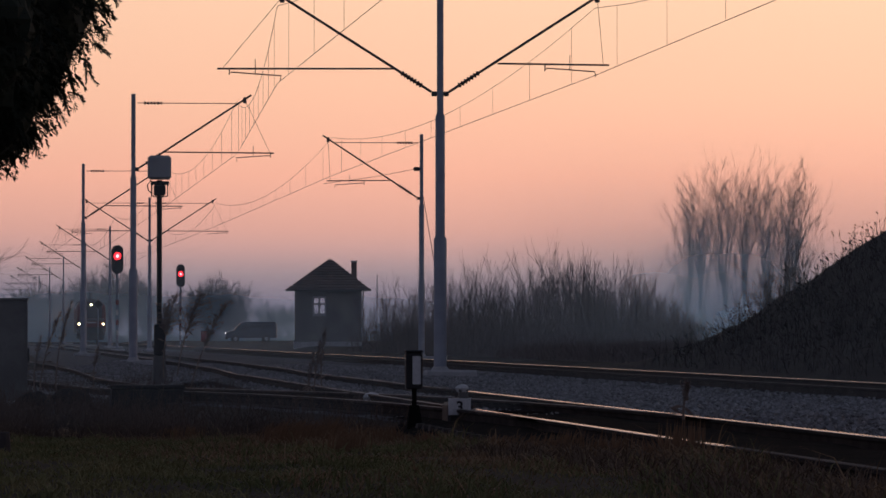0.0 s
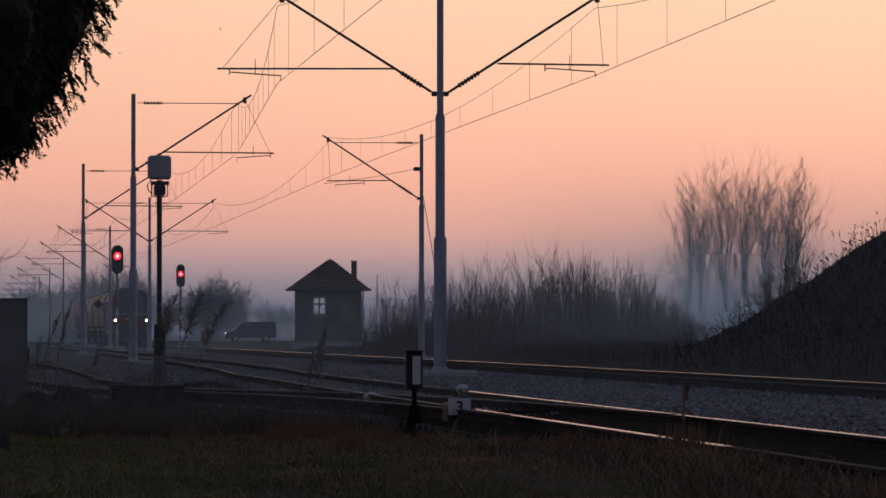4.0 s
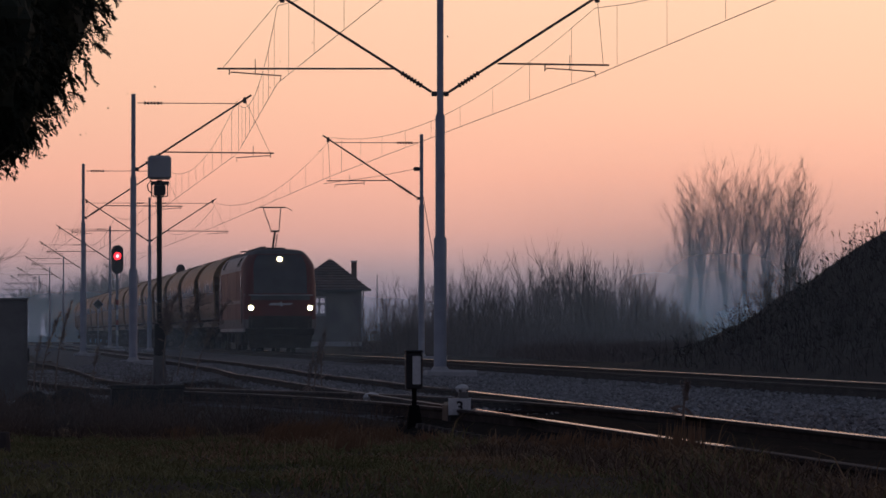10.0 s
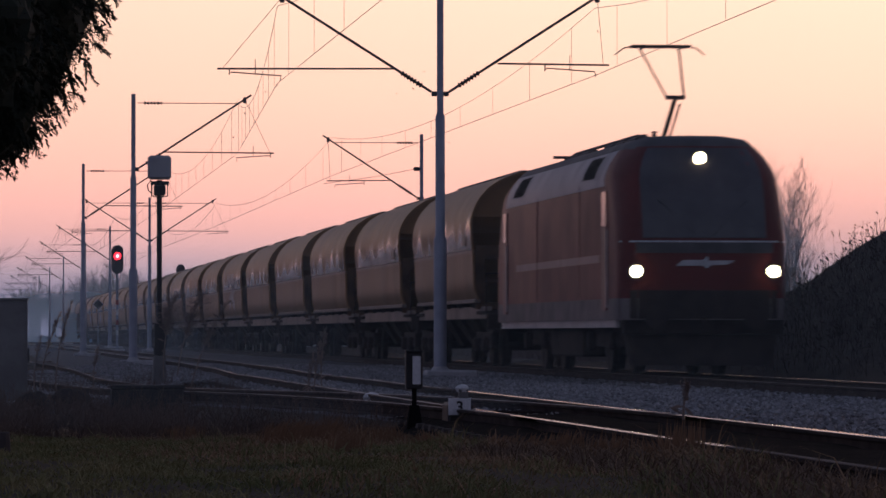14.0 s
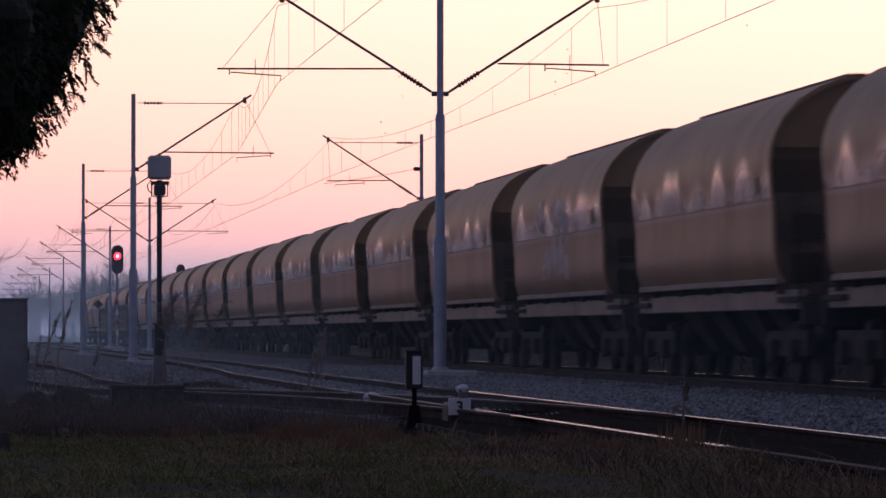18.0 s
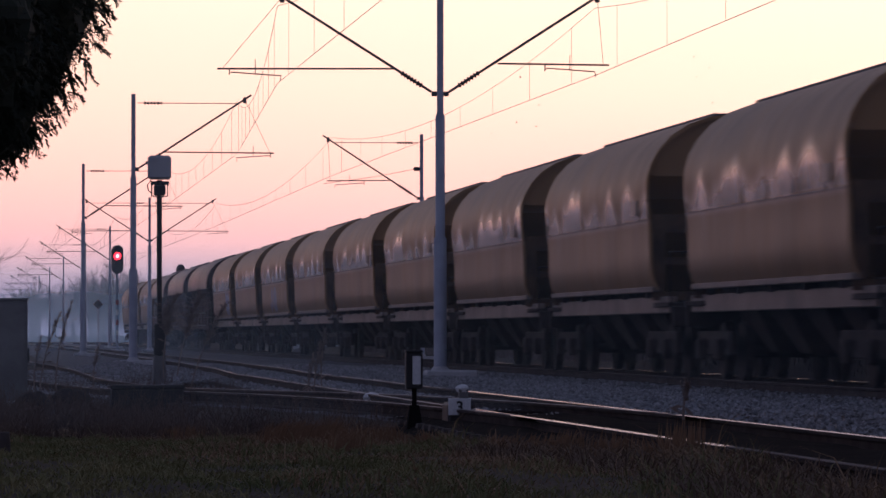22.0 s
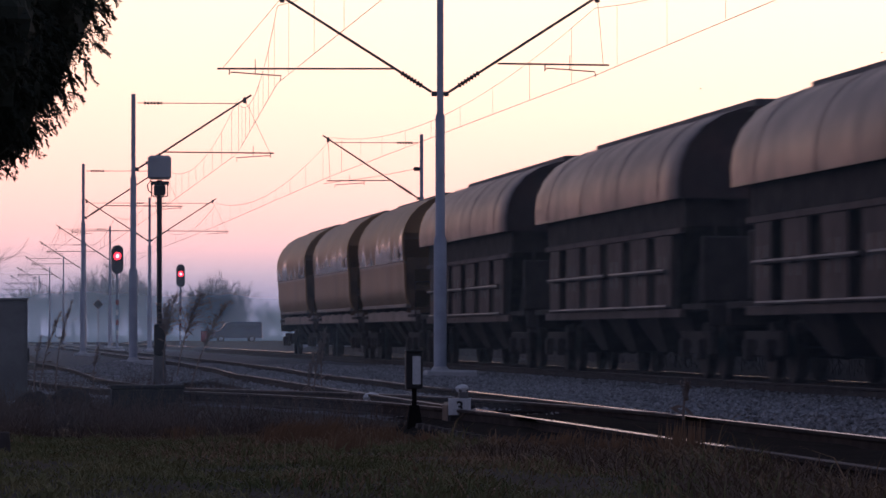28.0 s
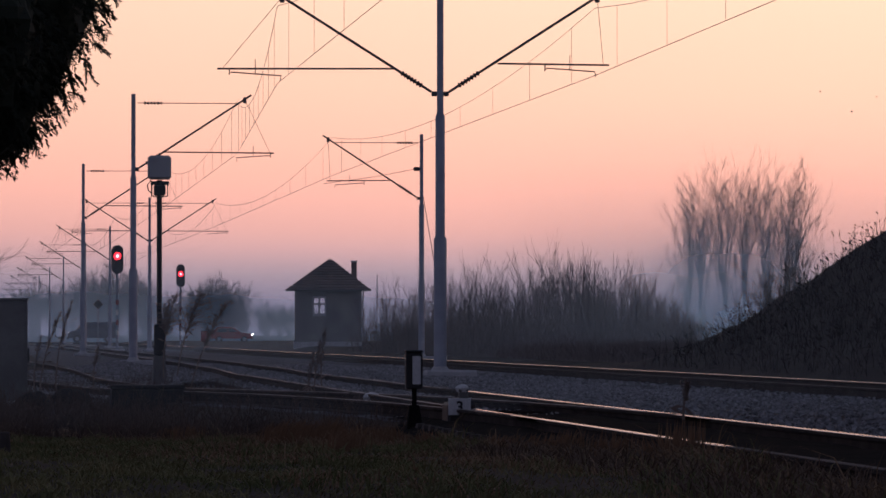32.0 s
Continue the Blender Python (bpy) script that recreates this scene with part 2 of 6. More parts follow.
RAIL_PROFILE = [(-0.07, -0.16), (0.07, -0.16), (0.07, -0.148), (0.012, -0.125), (0.010, -0.045), (0.036, -0.032), (0.036, -0.006),
                (-0.036, -0.006), (-0.036, -0.032), (-0.010, -0.045), (-0.012, -0.125), (-0.07, -0.148)]
HEAD_PROFILE = [(-0.036, -0.006), (0.036, -0.006), (0.030, -0.001), (0.02, 0.0), (-0.02, 0.0), (-0.030, -0.001)]


def rail_pair(track, fx, ys, tops, fz=lambda y: 0.0, shine=1.0, glinting=0):
    for s, top in ((-0.7525, tops[0]), (0.7525, tops[1])):
        for nm, prof, m, lab in (("rail", RAIL_PROFILE, M_RAIL, "rusty steel rail"), ("rail_head", HEAD_PROFILE, top, "running surface with its glint painted in")):
            k = shine if prof is HEAD_PROFILE else 1.0
            spans = [(ys, m)]
            # glint painted into the head: bright material only along fixed stretches
            if glinting and prof is HEAD_PROFILE:
                spans = [([y for y in ys if y <= glinting], M_RAILTOP), ([y for y in ys if y >= glinting], m)]
                if s < 0:
                    spans = [([y for y in ys if y <= 30], M_RAILDULL), ([y for y in ys if 30 <= y <= 45], M_RAILTOP), ([y for y in ys if y >= 45], m)]
            for yy, mm in spans:
                g = G()
                g.loft([[(fx(y) + s + px * k, y, pz + fz(y)) for px, pz in prof] for y in yy])
                part(nm, g, mm, track, lab)


def bed_mesh(name, label, prof, ys):
    g = G()
    g.loft([[(px, y, pz + 0.02 * noise.noise(Vector((px * 2.2, y * 0.9, 1))) + 0.012 * noise.noise(Vector((px * 6, y * 3, 5)))) for px, pz in prof(y)] for y in ys], closed=False, cap=False)
    return tagged(part(name, g, M_BALLAST, smooth=True), label, "ballast", kind="structure")


YS_LONG = [-700, -200, 0, 20] + [30 + 3 * i for i in range(60)] + [215, 230, 250, 275, 300, 340, 400, 500, 650, 850, 1200, 2000]
YS_BED = [-700, -200, 0, 15] + [22 + 0.7 * i for i in range(190)] + [160, 175, 200, 230, 260, 300, 350, 436, 437, 443, 444, 500, 650, 850, 1200, 2000]


def bed_profile(y):
    """One bed of crushed stone under both tracks, dipping a little between them."""
    n = near_x(y)
    xs = [(n - 1.75, -0.45), (n - 1.15, -0.16), (n - 0.6, -0.115), (n, -0.12), (n + 0.6, -0.115), (n + 1.2, -0.15)]
    a, b = n + 1.5, MAIN_X - 1.75
    xs += [(a + (b - a) * k / 8, -0.2 + 0.06 * math.sin(math.pi * k / 8)) for k in range(9)]
    xs += [(MAIN_X - 1.4, -0.17), (MAIN_X - 0.6, -0.155), (MAIN_X, -0.165), (MAIN_X + 0.6, -0.155), (MAIN_X + 1.4, -0.17), (MAIN_X + 2.0, -0.25), (MAIN_X + 2.8, -0.45)]
    return xs


bed_mesh("ballast_bed", "blue-grey crushed stone bed under the tracks", bed_profile, YS_BED)
# a near-black strip laid over the bed between the closest loop rails
near_earth = bed_mesh("sooty_earth", "very dark earth between the rails of the loop", lambda y: [(px, pz + 0.03) for px, pz in bed_profile(y)[:6]], [-60, 0, 15] + [22 + 0.7 * i for i in range(42)])
near_earth.data.materials[0] = M_DARKEARTH
main_track = thing("main_track", "straight main line track with shiny railheads on sleepers", "railway track", kind="structure")
# a dull near head and a bright far head paint which rail glints
rail_pair(main_track, lambda y: MAIN_X, YS_LONG, (M_RAILDULL, M_RAILTOP), shine=0.5)
loop_track = thing("loop_track", "loop track with worn, partly glinting rails beside the main line", "railway track", kind="structure")
rail_pair(loop_track, near_x, YS_LONG, (M_RAILMID, M_RAILMID), shine=0.85, glinting=62)
siding_track = thing("siding_track", "rusty siding curving away at the points", "railway track", kind="structure")
rail_pair(siding_track, siding_x, [40 + 1.5 * i for i in range(60)] + [135, 150, 170, 200, 260, 400], (M_RAILMID, M_RAILMID), siding_z, 0.45)
bed_mesh("siding_bed", "blue-grey gravel bed under the siding", lambda y: [(siding_x(y) + o, siding_z(y) - d) for o, d in ((-0.98 if y < 66 else -2.1, 0.18 if y < 66 else 0.65), (-0.9 if y < 66 else -1.4, 0.165), (-0.6, 0.12), (0, 0.125), (0.6, 0.12), (1.3, 0.16), (1.8, 0.6))], [47 + 0.8 * i for i in range(126)] + [150, 160, 175, 200, 240, 300, 400])
shoulder = bed_mesh("siding_shoulder", "dark earth shoulder below the siding", lambda y: [(siding_x(y) - 2.2, -0.5), (siding_x(y) - 1.6, siding_z(y) - 0.4), (siding_x(y) - 1.15, siding_z(y) - 0.24), (siding_x(y) - 0.93, siding_z(y) - 0.172)], [47 + 0.6 * i for i in range(33)])
shoulder.data.materials[0] = M_SOIL
bed_mesh("yard_gravel", "blue-grey gravel of the old yard beside the loop", lambda y: [(-2.5, -0.45), (-1.5, -0.31), (0, -0.3), (1.5, -0.3), (3.0, -0.27), (3.9, -0.14), (near_x(y) - 1.4, -0.13)], [84 + 1.5 * i for i in range(40)] + [146, 155, 170, 190, 220, 260, 300, 350, 430])


# ---- masts and wires ----
def ring_stack(g, p0, p1, r, n_rings, rr):
    """An insulator: ribs along a rod."""
    p0, p1 = Vector(p0), Vector(p1)
    pts, rs = [], []
    for i in range(n_rings):
        for k, q in ((0.1, r), (0.4, rr), (0.6, rr), (0.9, r)):
            pts.append(p0.lerp(p1, (i + k) / n_rings)); rs.append(q)
    g.tube(pts, rs, 8)


def cantilever(mast, side, zj, reach, rise, tie, reg0, reg1, reg_up, st0, st1, r0, tie_up=0.94):
    """A hinged arm on one side (-1 or 1) of a mast: slanted brace, tie, registration tube and steady arm."""
    S = lambda d, z: (side * d, 0, z)
    tip = S(reach, zj + rise)
    at = lambda k: S(r0 + (reach - r0) * k, zj + rise * k)
    part("brace_tube", G().tube([at(0.02), at(1.06)], 0.028, 8), M_TUBE, mast, smooth=True)
    gi = G(); ring_stack(gi, at(0.08), at(0.22), 0.03, 7, 0.058)
    part("insulator", gi, M_INSUL, mast, "ribbed brown insulator", smooth=True)
    part("hinge", G().box(*sorted((side * (r0 - 0.05), side * (r0 + 0.06))), -0.04, 0.04, zj - 0.05, zj + 0.05, 0.01), M_TUBE, mast)
    if tie:
        zt = zj + rise * tie_up
        part("tie_rod", G().tube([S(r0, zt), S(r0 + (reach - r0) * tie_up, zt)], 0.014, 6), M_TUBE, mast)
        gi = G(); ring_stack(gi, S(r0 + 0.18, zt), S(r0 + 0.75, zt), 0.018, 6, 0.05)
        part("insulator", gi, M_INSUL, mast, smooth=True)
    zr = zj + reg_up
    part("registration_tube", G().tube([S(reg0, zr), S(reg1, zr - 0.02)], 0.022, 6), M_TUBE, mast)
    part("steady_arm", G().tube([S(st0, zr), S(st0, zr - 0.15), S(st0 + 0.03 * (1 if st1 > st0 else -1), zr - 0.09), S(st1, zr - 0.16), S(st1 + 0.02, zr - 0.27)], 0.014, 5), M_TUBE, mast)
    part("drop_rod", G().tube([S((st0 + st1) / 2, zr + 0.18), S((st0 + st1) / 2, zr - 0.12)], 0.008, 4), M_TUBE, mast)
    part("stay_wire", G().tube([tip, S(reg1 - 0.12, zr)], 0.006, 4), M_WIRE, mast)
    part("wire_clamp", G().box(tip[0] - 0.05, tip[0] + 0.05, -0.04, 0.04, tip[2] - 0.12, tip[2] + 0.06, 0.01), M_TUBE, mast)


def mast(x, y, top, slab_w, label, arms, steps=(2.7, 5.2), radii=(0.135, 0.1, 0.07), zb=-0.02):
    t = thing("catenary_mast", label, "catenary mast", "catenary masts along the line", pose(x, y, 0))
    a, b = steps
    r1, r2, r3 = radii
    part("mast_pole", G().tube([(0, 0, zb - 0.3), (0, 0, a), (0, 0, a + 0.05), (0, 0, b), (0, 0, b + 0.05), (0, 0, top)], [r1, r1, r2, r2, r3, r3], 14), M_GALV, t, smooth=True)
    part("pole_cap", G().tube([(0, 0, top), (0, 0, top + 0.03)], [r3 + 0.01, r3 * 0.6], 10), M_GALV, t)
    part("foundation", G().box(-slab_w * 0.3, slab_w * 0.7, -0.45, 0.45, zb - 0.35, zb, 0.03), M_CONCRETE, t, "pale concrete foundation block")
    part("base_collar", G().tube([(0, 0, zb), (0, 0, zb + 0.08)], [r1 + 0.06, r1 + 0.01], 12), M_CONCRETE, t)
    for kw in arms:
        cantilever(t, r0=r2 + 0.02, **kw)
    return t


ARM = dict(zj=5.6, reach=3.25, rise=2.05, tie=True, reg0=0.9, reg1=4.1, reg_up=0.5, st0=4.0, st1=3.0)
mast(9.85, 97.3, 9.0, 1.05, "tall stepped steel catenary mast with two arms",
     [dict(side=-1, zj=5.74, reach=3.3, rise=2.0, tie=True, tie_up=1.02, reg0=0.92, reg1=4.65, reg_up=0.52, st0=4.4, st1=3.32),
      dict(side=1, zj=5.74, reach=3.3, rise=2.05, tie=True, tie_up=1.02, reg0=1.2, reg1=3.55, reg_up=0.64, st0=2.2, st1=3.25)], steps=(2.72, 5.28))
mast(4.88, 137, 7.72, 1.25, "grey steel catenary mast with one arm over the tracks", [dict(ARM, side=1, zj=5.55)], steps=(2.6, 5.3), radii=(0.125, 0.09, 0.065))
mast(4.85, 194, 7.75, 1.25, "grey steel catenary mast with one arm beside the siding", [dict(ARM, side=1, zj=5.55)], steps=(2.6, 5.3), radii=(0.125, 0.09, 0.065))
far_mast = mast(15.75, 162, 7.65, 1.2, "grey steel catenary mast beyond the main track", [dict(ARM, side=-1, zj=5.45, reg0=1.1, reg1=3.3, st0=2.0, st1=3.0, reg_up=0.62)], steps=(2.6, 5.2), radii=(0.11, 0.09, 0.065))
part("guy_wire", G().tube([(0.06, 0, 5.5), (1.05, 0.6, 0.0)], 0.012, 4), M_WIRE, far_mast)
part("wire_clamp", G().box(-0.28, -0.06, -0.06, 0.06, 6.4, 6.54, 0.03), M_BLACK, far_mast)
part("feeder_wire", G().tube([(-0.25, 0, 6.46), (-1.6, 0, 6.2), (-3.4, 0, 5.95)], 0.008, 4), M_WIRE, far_mast)
mast(9.5, 243, 7.8, 1.2, "grey steel catenary mast with two arms between the tracks", [dict(ARM, side=1), dict(ARM, side=-1)], steps=(2.6, 5.3), radii=(0.125, 0.09, 0.065))
for yy, xx in ((303, 9.3), (356, 9.05), (420, 8.75), (488, 8.75), (556, 8.75), (630, 8.8), (705, 8.9), (790, 9.0)):
    mast(xx, yy, 7.7, 1.2, "distant grey catenary mast in the haze", [dict(ARM, side=-1)], steps=(2.6, 5.3), radii=(0.125, 0.09, 0.065))


def wires(name, label, sup, n_drop=9, base=6.0, zm=7.55, sag=0.9):
    """One overhead line: contact wire, sagging messenger wire and droppers between supports (x, y)."""
    t = thing(name, label, "overhead line")
    cz = lambda y: base + 0.00145 * max(0, min(y, 250))
    contact, mess = G(), G()
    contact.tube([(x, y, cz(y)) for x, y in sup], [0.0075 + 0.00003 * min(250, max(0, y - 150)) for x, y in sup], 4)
    mp = []
    for (xa, ya), (xb, yb) in zip(sup, sup[1:]):
        for i in range(12):
            u = i / 12
            mp.append((xa + (xb - xa) * u, ya + (yb - ya) * u, zm - sag * 4 * u * (1 - u)))
    mp.append((sup[-1][0], sup[-1][1], zm))
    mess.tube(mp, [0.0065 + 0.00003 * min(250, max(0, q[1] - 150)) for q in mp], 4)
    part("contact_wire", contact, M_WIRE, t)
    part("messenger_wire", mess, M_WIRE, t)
    for (xa, ya), (xb, yb) in zip(sup, sup[1:]):
        if ya > 420:
            continue
        for i in range(n_drop):
            u = (i + 0.5) / n_drop
            x, y = xa + (xb - xa) * u, ya + (yb - ya) * u
            part("dropper", G().tube([(x, y, cz(y)), (x, y, zm - sag * 4 * u * (1 - u))], 0.0045, 3), M_WIRE, t)


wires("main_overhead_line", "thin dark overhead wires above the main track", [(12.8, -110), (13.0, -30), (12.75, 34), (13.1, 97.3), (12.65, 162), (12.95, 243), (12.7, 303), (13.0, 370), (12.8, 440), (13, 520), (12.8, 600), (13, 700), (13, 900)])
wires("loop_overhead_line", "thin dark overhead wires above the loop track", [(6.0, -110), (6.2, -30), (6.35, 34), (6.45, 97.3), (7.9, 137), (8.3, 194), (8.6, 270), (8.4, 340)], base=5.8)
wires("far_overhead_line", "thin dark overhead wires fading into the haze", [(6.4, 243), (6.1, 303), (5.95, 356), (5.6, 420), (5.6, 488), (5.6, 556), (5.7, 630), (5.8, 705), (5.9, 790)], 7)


# ---- sleepers and loose stones ----
def sleepers(track, fx, y0, y1, m, half=1.3, fz=lambda y: 0.0):
    g = G().add([(-half, -0.13, -0.3), (half, -0.13, -0.3), (half, 0.13, -0.3), (-half, 0.13, -0.3), (-half + 0.03, -0.1, -0.15), (half - 0.03, -0.1, -0.15), (half - 0.03, 0.1, -0.15), (-half + 0.03, 0.1, -0.15)],
                [(3, 2, 1, 0), (4, 5, 6, 7), (0, 1, 5, 4), (1, 2, 6, 5), (2, 3, 7, 6), (3, 0, 4, 7)])
    me = g.mesh("sleeper", m)
    y = y0
    while y < y1:
        part("sleeper", me, None, track, at=pose(fx(y), y, fz(y)))
        y += 0.62


def stones(n, x0, x1, y0, y1, seed, zf):
    g, rng = G(), random.Random(seed)
    for i in range(n):
        y = y0 + (y1 - y0) * rng.random() ** 1.25
        x = rng.uniform(x0, x1)
        z = zf(x, y)
        if z is None:
            continue
        s = rng.uniform(0.016, 0.044)
        o = [(s * rng.uniform(0.6, 1.3), 0, rng.gauss(0, 0.3) * s), (0, s * rng.uniform(0.6, 1.3), rng.gauss(0, 0.3) * s), (-s * rng.uniform(0.6, 1.3), 0, rng.gauss(0, 0.3) * s), (0, -s * rng.uniform(0.6, 1.3), rng.gauss(0, 0.3) * s), (rng.gauss(0, 0.3) * s, rng.gauss(0, 0.3) * s, s * rng.uniform(0.5, 1.0)), (0, 0, -s * 0.8)]
        a = rng.uniform(0, 6.28)
        c, sn = math.cos(a), math.sin(a)
        g.add([(x + px * c - py * sn, y + px * sn + py * c, z + pz) for px, py, pz in o], [(0, 1, 4), (1, 2, 4), (2, 3, 4), (3, 0, 4), (1, 0, 5), (2, 1, 5), (3, 2, 5), (0, 3, 5)])
    tagged(part("loose_ballast", g, M_STONE), "loose blue-grey crushed stones", "gravel", kind="stuff")


def bed_z(x, y):
    if x < 6.7 and y < 47:
        return None
    pr = bed_profile(y)
    for (a, za), (b, zb) in zip(pr, pr[1:]):
        if a <= x <= b:
            return za + (zb - za) * (x - a) / (b - a) + 0.012
    return None


stones(46000, 4.2, 15.3, 24, 135, 21, bed_z)
stones(13000, -0.5, 4.9, 60, 130, 23, lambda x, y: siding_z(y) - 0.12 if abs(x - siding_x(y)) < (0.7 if y < 66 else 1.3) else None)
stones(11000, -1.5, 4.6, 84, 140, 24, lambda x, y: (-0.29 if x < 1.5 else -0.27 + 0.14 * max(0, x - 3.0)) if abs(x - siding_x(y)) > 1.3 else None)
stones(3500, 1.2, 4.6, 58, 130, 22, lambda x, y: ground_height(x, y) + 0.01 if noise.noise(Vector((x * 0.7, y * 0.15, 7))) > 0.0 else None)


sleepers(main_track, lambda y: MAIN_X, 36, 130, M_SLEEPER)
sleepers(loop_track, near_x, 24, 105, M_BARK)
sleepers(siding_track, siding_x, 62, 118, M_BARK, 1.25, siding_z)


# ---- plants ----
def branchy(g, rng, p, d, length, r, depth, spread, up, kids, seg=3, sides=3, rmin=0.006, wob=0.10):
    """Bare wood: one branch, which bends upwards and carries smaller ones."""
    pts, rs = [p.copy()], [r]
    q, dd = p.copy(), d.normalized()
    for i in range(seg):
        dd = (dd + Vector((rng.gauss(0, wob), rng.gauss(0, wob), up + rng.gauss(0, wob * 0.5)))).normalized()
        q = q + dd * (length / seg)
        pts.append(q.copy()); rs.append(max(rmin, r * (1 - 0.62 * (i + 1) / seg)))
    g.tube(pts, rs, sides, cap=False)
    if depth == 0:
        return
    for k in range(kids):
        u = rng.uniform(0.25, 1.0) * seg
        i = min(seg - 1, int(u))
        base = pts[i].lerp(pts[i + 1], u - i)
        ax = (pts[i + 1] - pts[i]).normalized()
        side = Vector((rng.gauss(0, 1), rng.gauss(0, 1), rng.gauss(0, 0.6)))
        side = (side - ax * side.dot(ax)).normalized()
        a = rng.uniform(0.6, 1.25) * spread
        branchy(g, rng, base, ax * math.cos(a) + side * math.sin(a), length * rng.uniform(0.38, 0.66), max(rmin, rs[i] * 0.55), depth - 1, spread, up, kids, seg, sides, rmin, wob)


def shrub_meshes(seed, stems, height, depth=3, rmin=0.005, fan=0.45):
    rng = random.Random(seed)
    wood, twig = G(), G()
    for s in range(stems):
        a, lean = rng.uniform(0, 6.28), abs(rng.gauss(0, fan))
        d = Vector((math.cos(a) * lean, math.sin(a) * lean, 1))
        h = height * rng.uniform(0.55, 1.0)
        base = Vector((rng.gauss(0, 0.35), rng.gauss(0, 0.35), -0.1))
        branchy(wood, rng, base, d, h * 0.95, 0.014, 0, 0.5, 0.06, 0, seg=5, rmin=rmin)
        rng2 = random.Random(seed * 31 + s)
        for k in range(4):
            u = rng2.uniform(0.2, 0.95)
            b = base + d.normalized() * h * 0.8 * u
            t = d.normalized() + Vector((rng2.gauss(0, 0.32), rng2.gauss(0, 0.32), 0.2))
            branchy(twig, rng2, b, t, h * rng2.uniform(0.25, 0.48), 0.006, depth - 2, 0.42, 0.09, 5, rmin=rmin)
    return wood.mesh("stems", M_BARK), twig.mesh("twigs", M_TWIG)


def shrub(meshes, at, label, group="bare shrubs behind the line"):
    t = thing("bare_shrub", label, "shrub", group, at)
    part("stem", meshes[0], None, t)
    part("twig_crown", meshes[1], None, t)
    return t


THIN = [shrub_meshes(31 + i, 5, 3.0, rmin=0.006, fan=0.3) for i in range(2)]
SHRUBS = [shrub_meshes(11 + i, 8 + i % 3 * 2, 3.0, rmin=0.0042) for i in range(6)]


def thicket():
    top = [(650, 3.0), (680, 3.3), (740, 2.9), (800, 3.8), (870, 4.0), (920, 4.0), (980, 4.2), (1040, 4.9), (1080, 4.3), (1130, 4.0), (1180, 3.2), (1220, 2.6), (1262, 1.9)]
    for i in range(92):
        y = RNG.uniform(165, 225)
        c = 640 + 622 * (i + RNG.random()) / 92
        x = (c + 62) / 8307 * y
        if x < 16.9:
            continue
        h = next(za + (zb - za) * (c - a) / (b - a) for (a, za), (b, zb) in zip(top, top[1:]) if c <= b)
        k = h / 2.95 * (y / 190) * RNG.uniform(0.6, 1.0)
        shrub(SHRUBS[i % 6], pose(x, y, 0.05, 0, 0, RNG.uniform(0, 360)) @ Matrix.Diagonal((0.85 * k, 0.85 * k, k, 1)), "bare brown winter shrub in a thicket behind the main track")


def brush():
    """Low dead brush under the thicket: bent stalks, too many to count."""
    g, rng = G(), random.Random(5)
    for i in range(16000):
        y = rng.uniform(100, 235)
        c = rng.uniform(500, 1235)
        x = (c + 62) / 8307 * y
        if x < 16.2 or (c < 700 and y > 200):
            continue
        h = rng.uniform(0.3, 1.25) * (1.2 if y > 160 else 0.5)
        a = rng.uniform(0, 6.28)
        w = rng.uniform(0.05, 0.35)
        p = Vector((x, y, 0.0))
        q = p + Vector((math.cos(a) * w, math.sin(a) * w, h))
        s = Vector((0.010, 0, 0))
        m = p.lerp(q, 0.55) + Vector((rng.gauss(0, 0.06), 0, 0.05))
        g.add([tuple(p - s), tuple(p + s), tuple(m + s * 0.8), tuple(m - s * 0.8), tuple(q)], [(0, 1, 2, 3), (3, 2, 4)])
        for k in range(3):
            b = p.lerp(q, rng.uniform(0.3, 0.9))
            e = b + Vector((rng.gauss(0, 0.2), rng.gauss(0, 0.2), rng.uniform(0.05, 0.35)))
            g.add([tuple(b - s * 0.6), tuple(b + s * 0.6), tuple(e)], [(0, 1, 2)])
    tagged(part("dead_brush", g, M_TWIG), "tangled dead brush and reeds beside the main track", "brush", kind="stuff")


thicket()
brush()


def tree_meshes(seed, height, trunk_r, limbs, spread, up, rmin, crown_from=0.2, kids=5, limb_len=0.55, lean=0.5):
    rng = random.Random(seed)
    trunk, crown = G(), G()
    pts = [Vector((0, 0, -0.2))]
    for i in range(7):
        pts.append(pts[-1] + Vector((rng.gauss(0, 0.015) * height, rng.gauss(0, 0.015) * height, height * 0.82 / 7)))
    rs = [trunk_r * (1 - 0.85 * i / 7) for i in range(8)]
    trunk.tube(pts, rs, 7)
    for k in range(limbs):
        u = crown_from + (0.97 - crown_from) * (k + rng.random()) / limbs
        i = min(6, int(u * 7))
        b = pts[i].lerp(pts[i + 1], u * 7 - i)
        a = k * 2.4 + rng.uniform(-0.5, 0.5)
        d = Vector((math.cos(a) * lean, math.sin(a) * lean, 0.75))
        branchy(crown, rng, b, d, height * limb_len * (1.05 - 0.6 * u) * rng.uniform(0.8, 1.15), trunk_r * 0.38 * (1.1 - u), 3, spread, up, kids, seg=4, rmin=rmin)
    return trunk.mesh("trunk", M_BARK), crown.mesh("crown", M_TWIG)


def bare_tree(meshes, at, label, group=""):
    t = thing("bare_tree", label, "tree", group, at)
    part("trunk", meshes[0], None, t)
    part("crown", meshes[1], None, t)
    return t


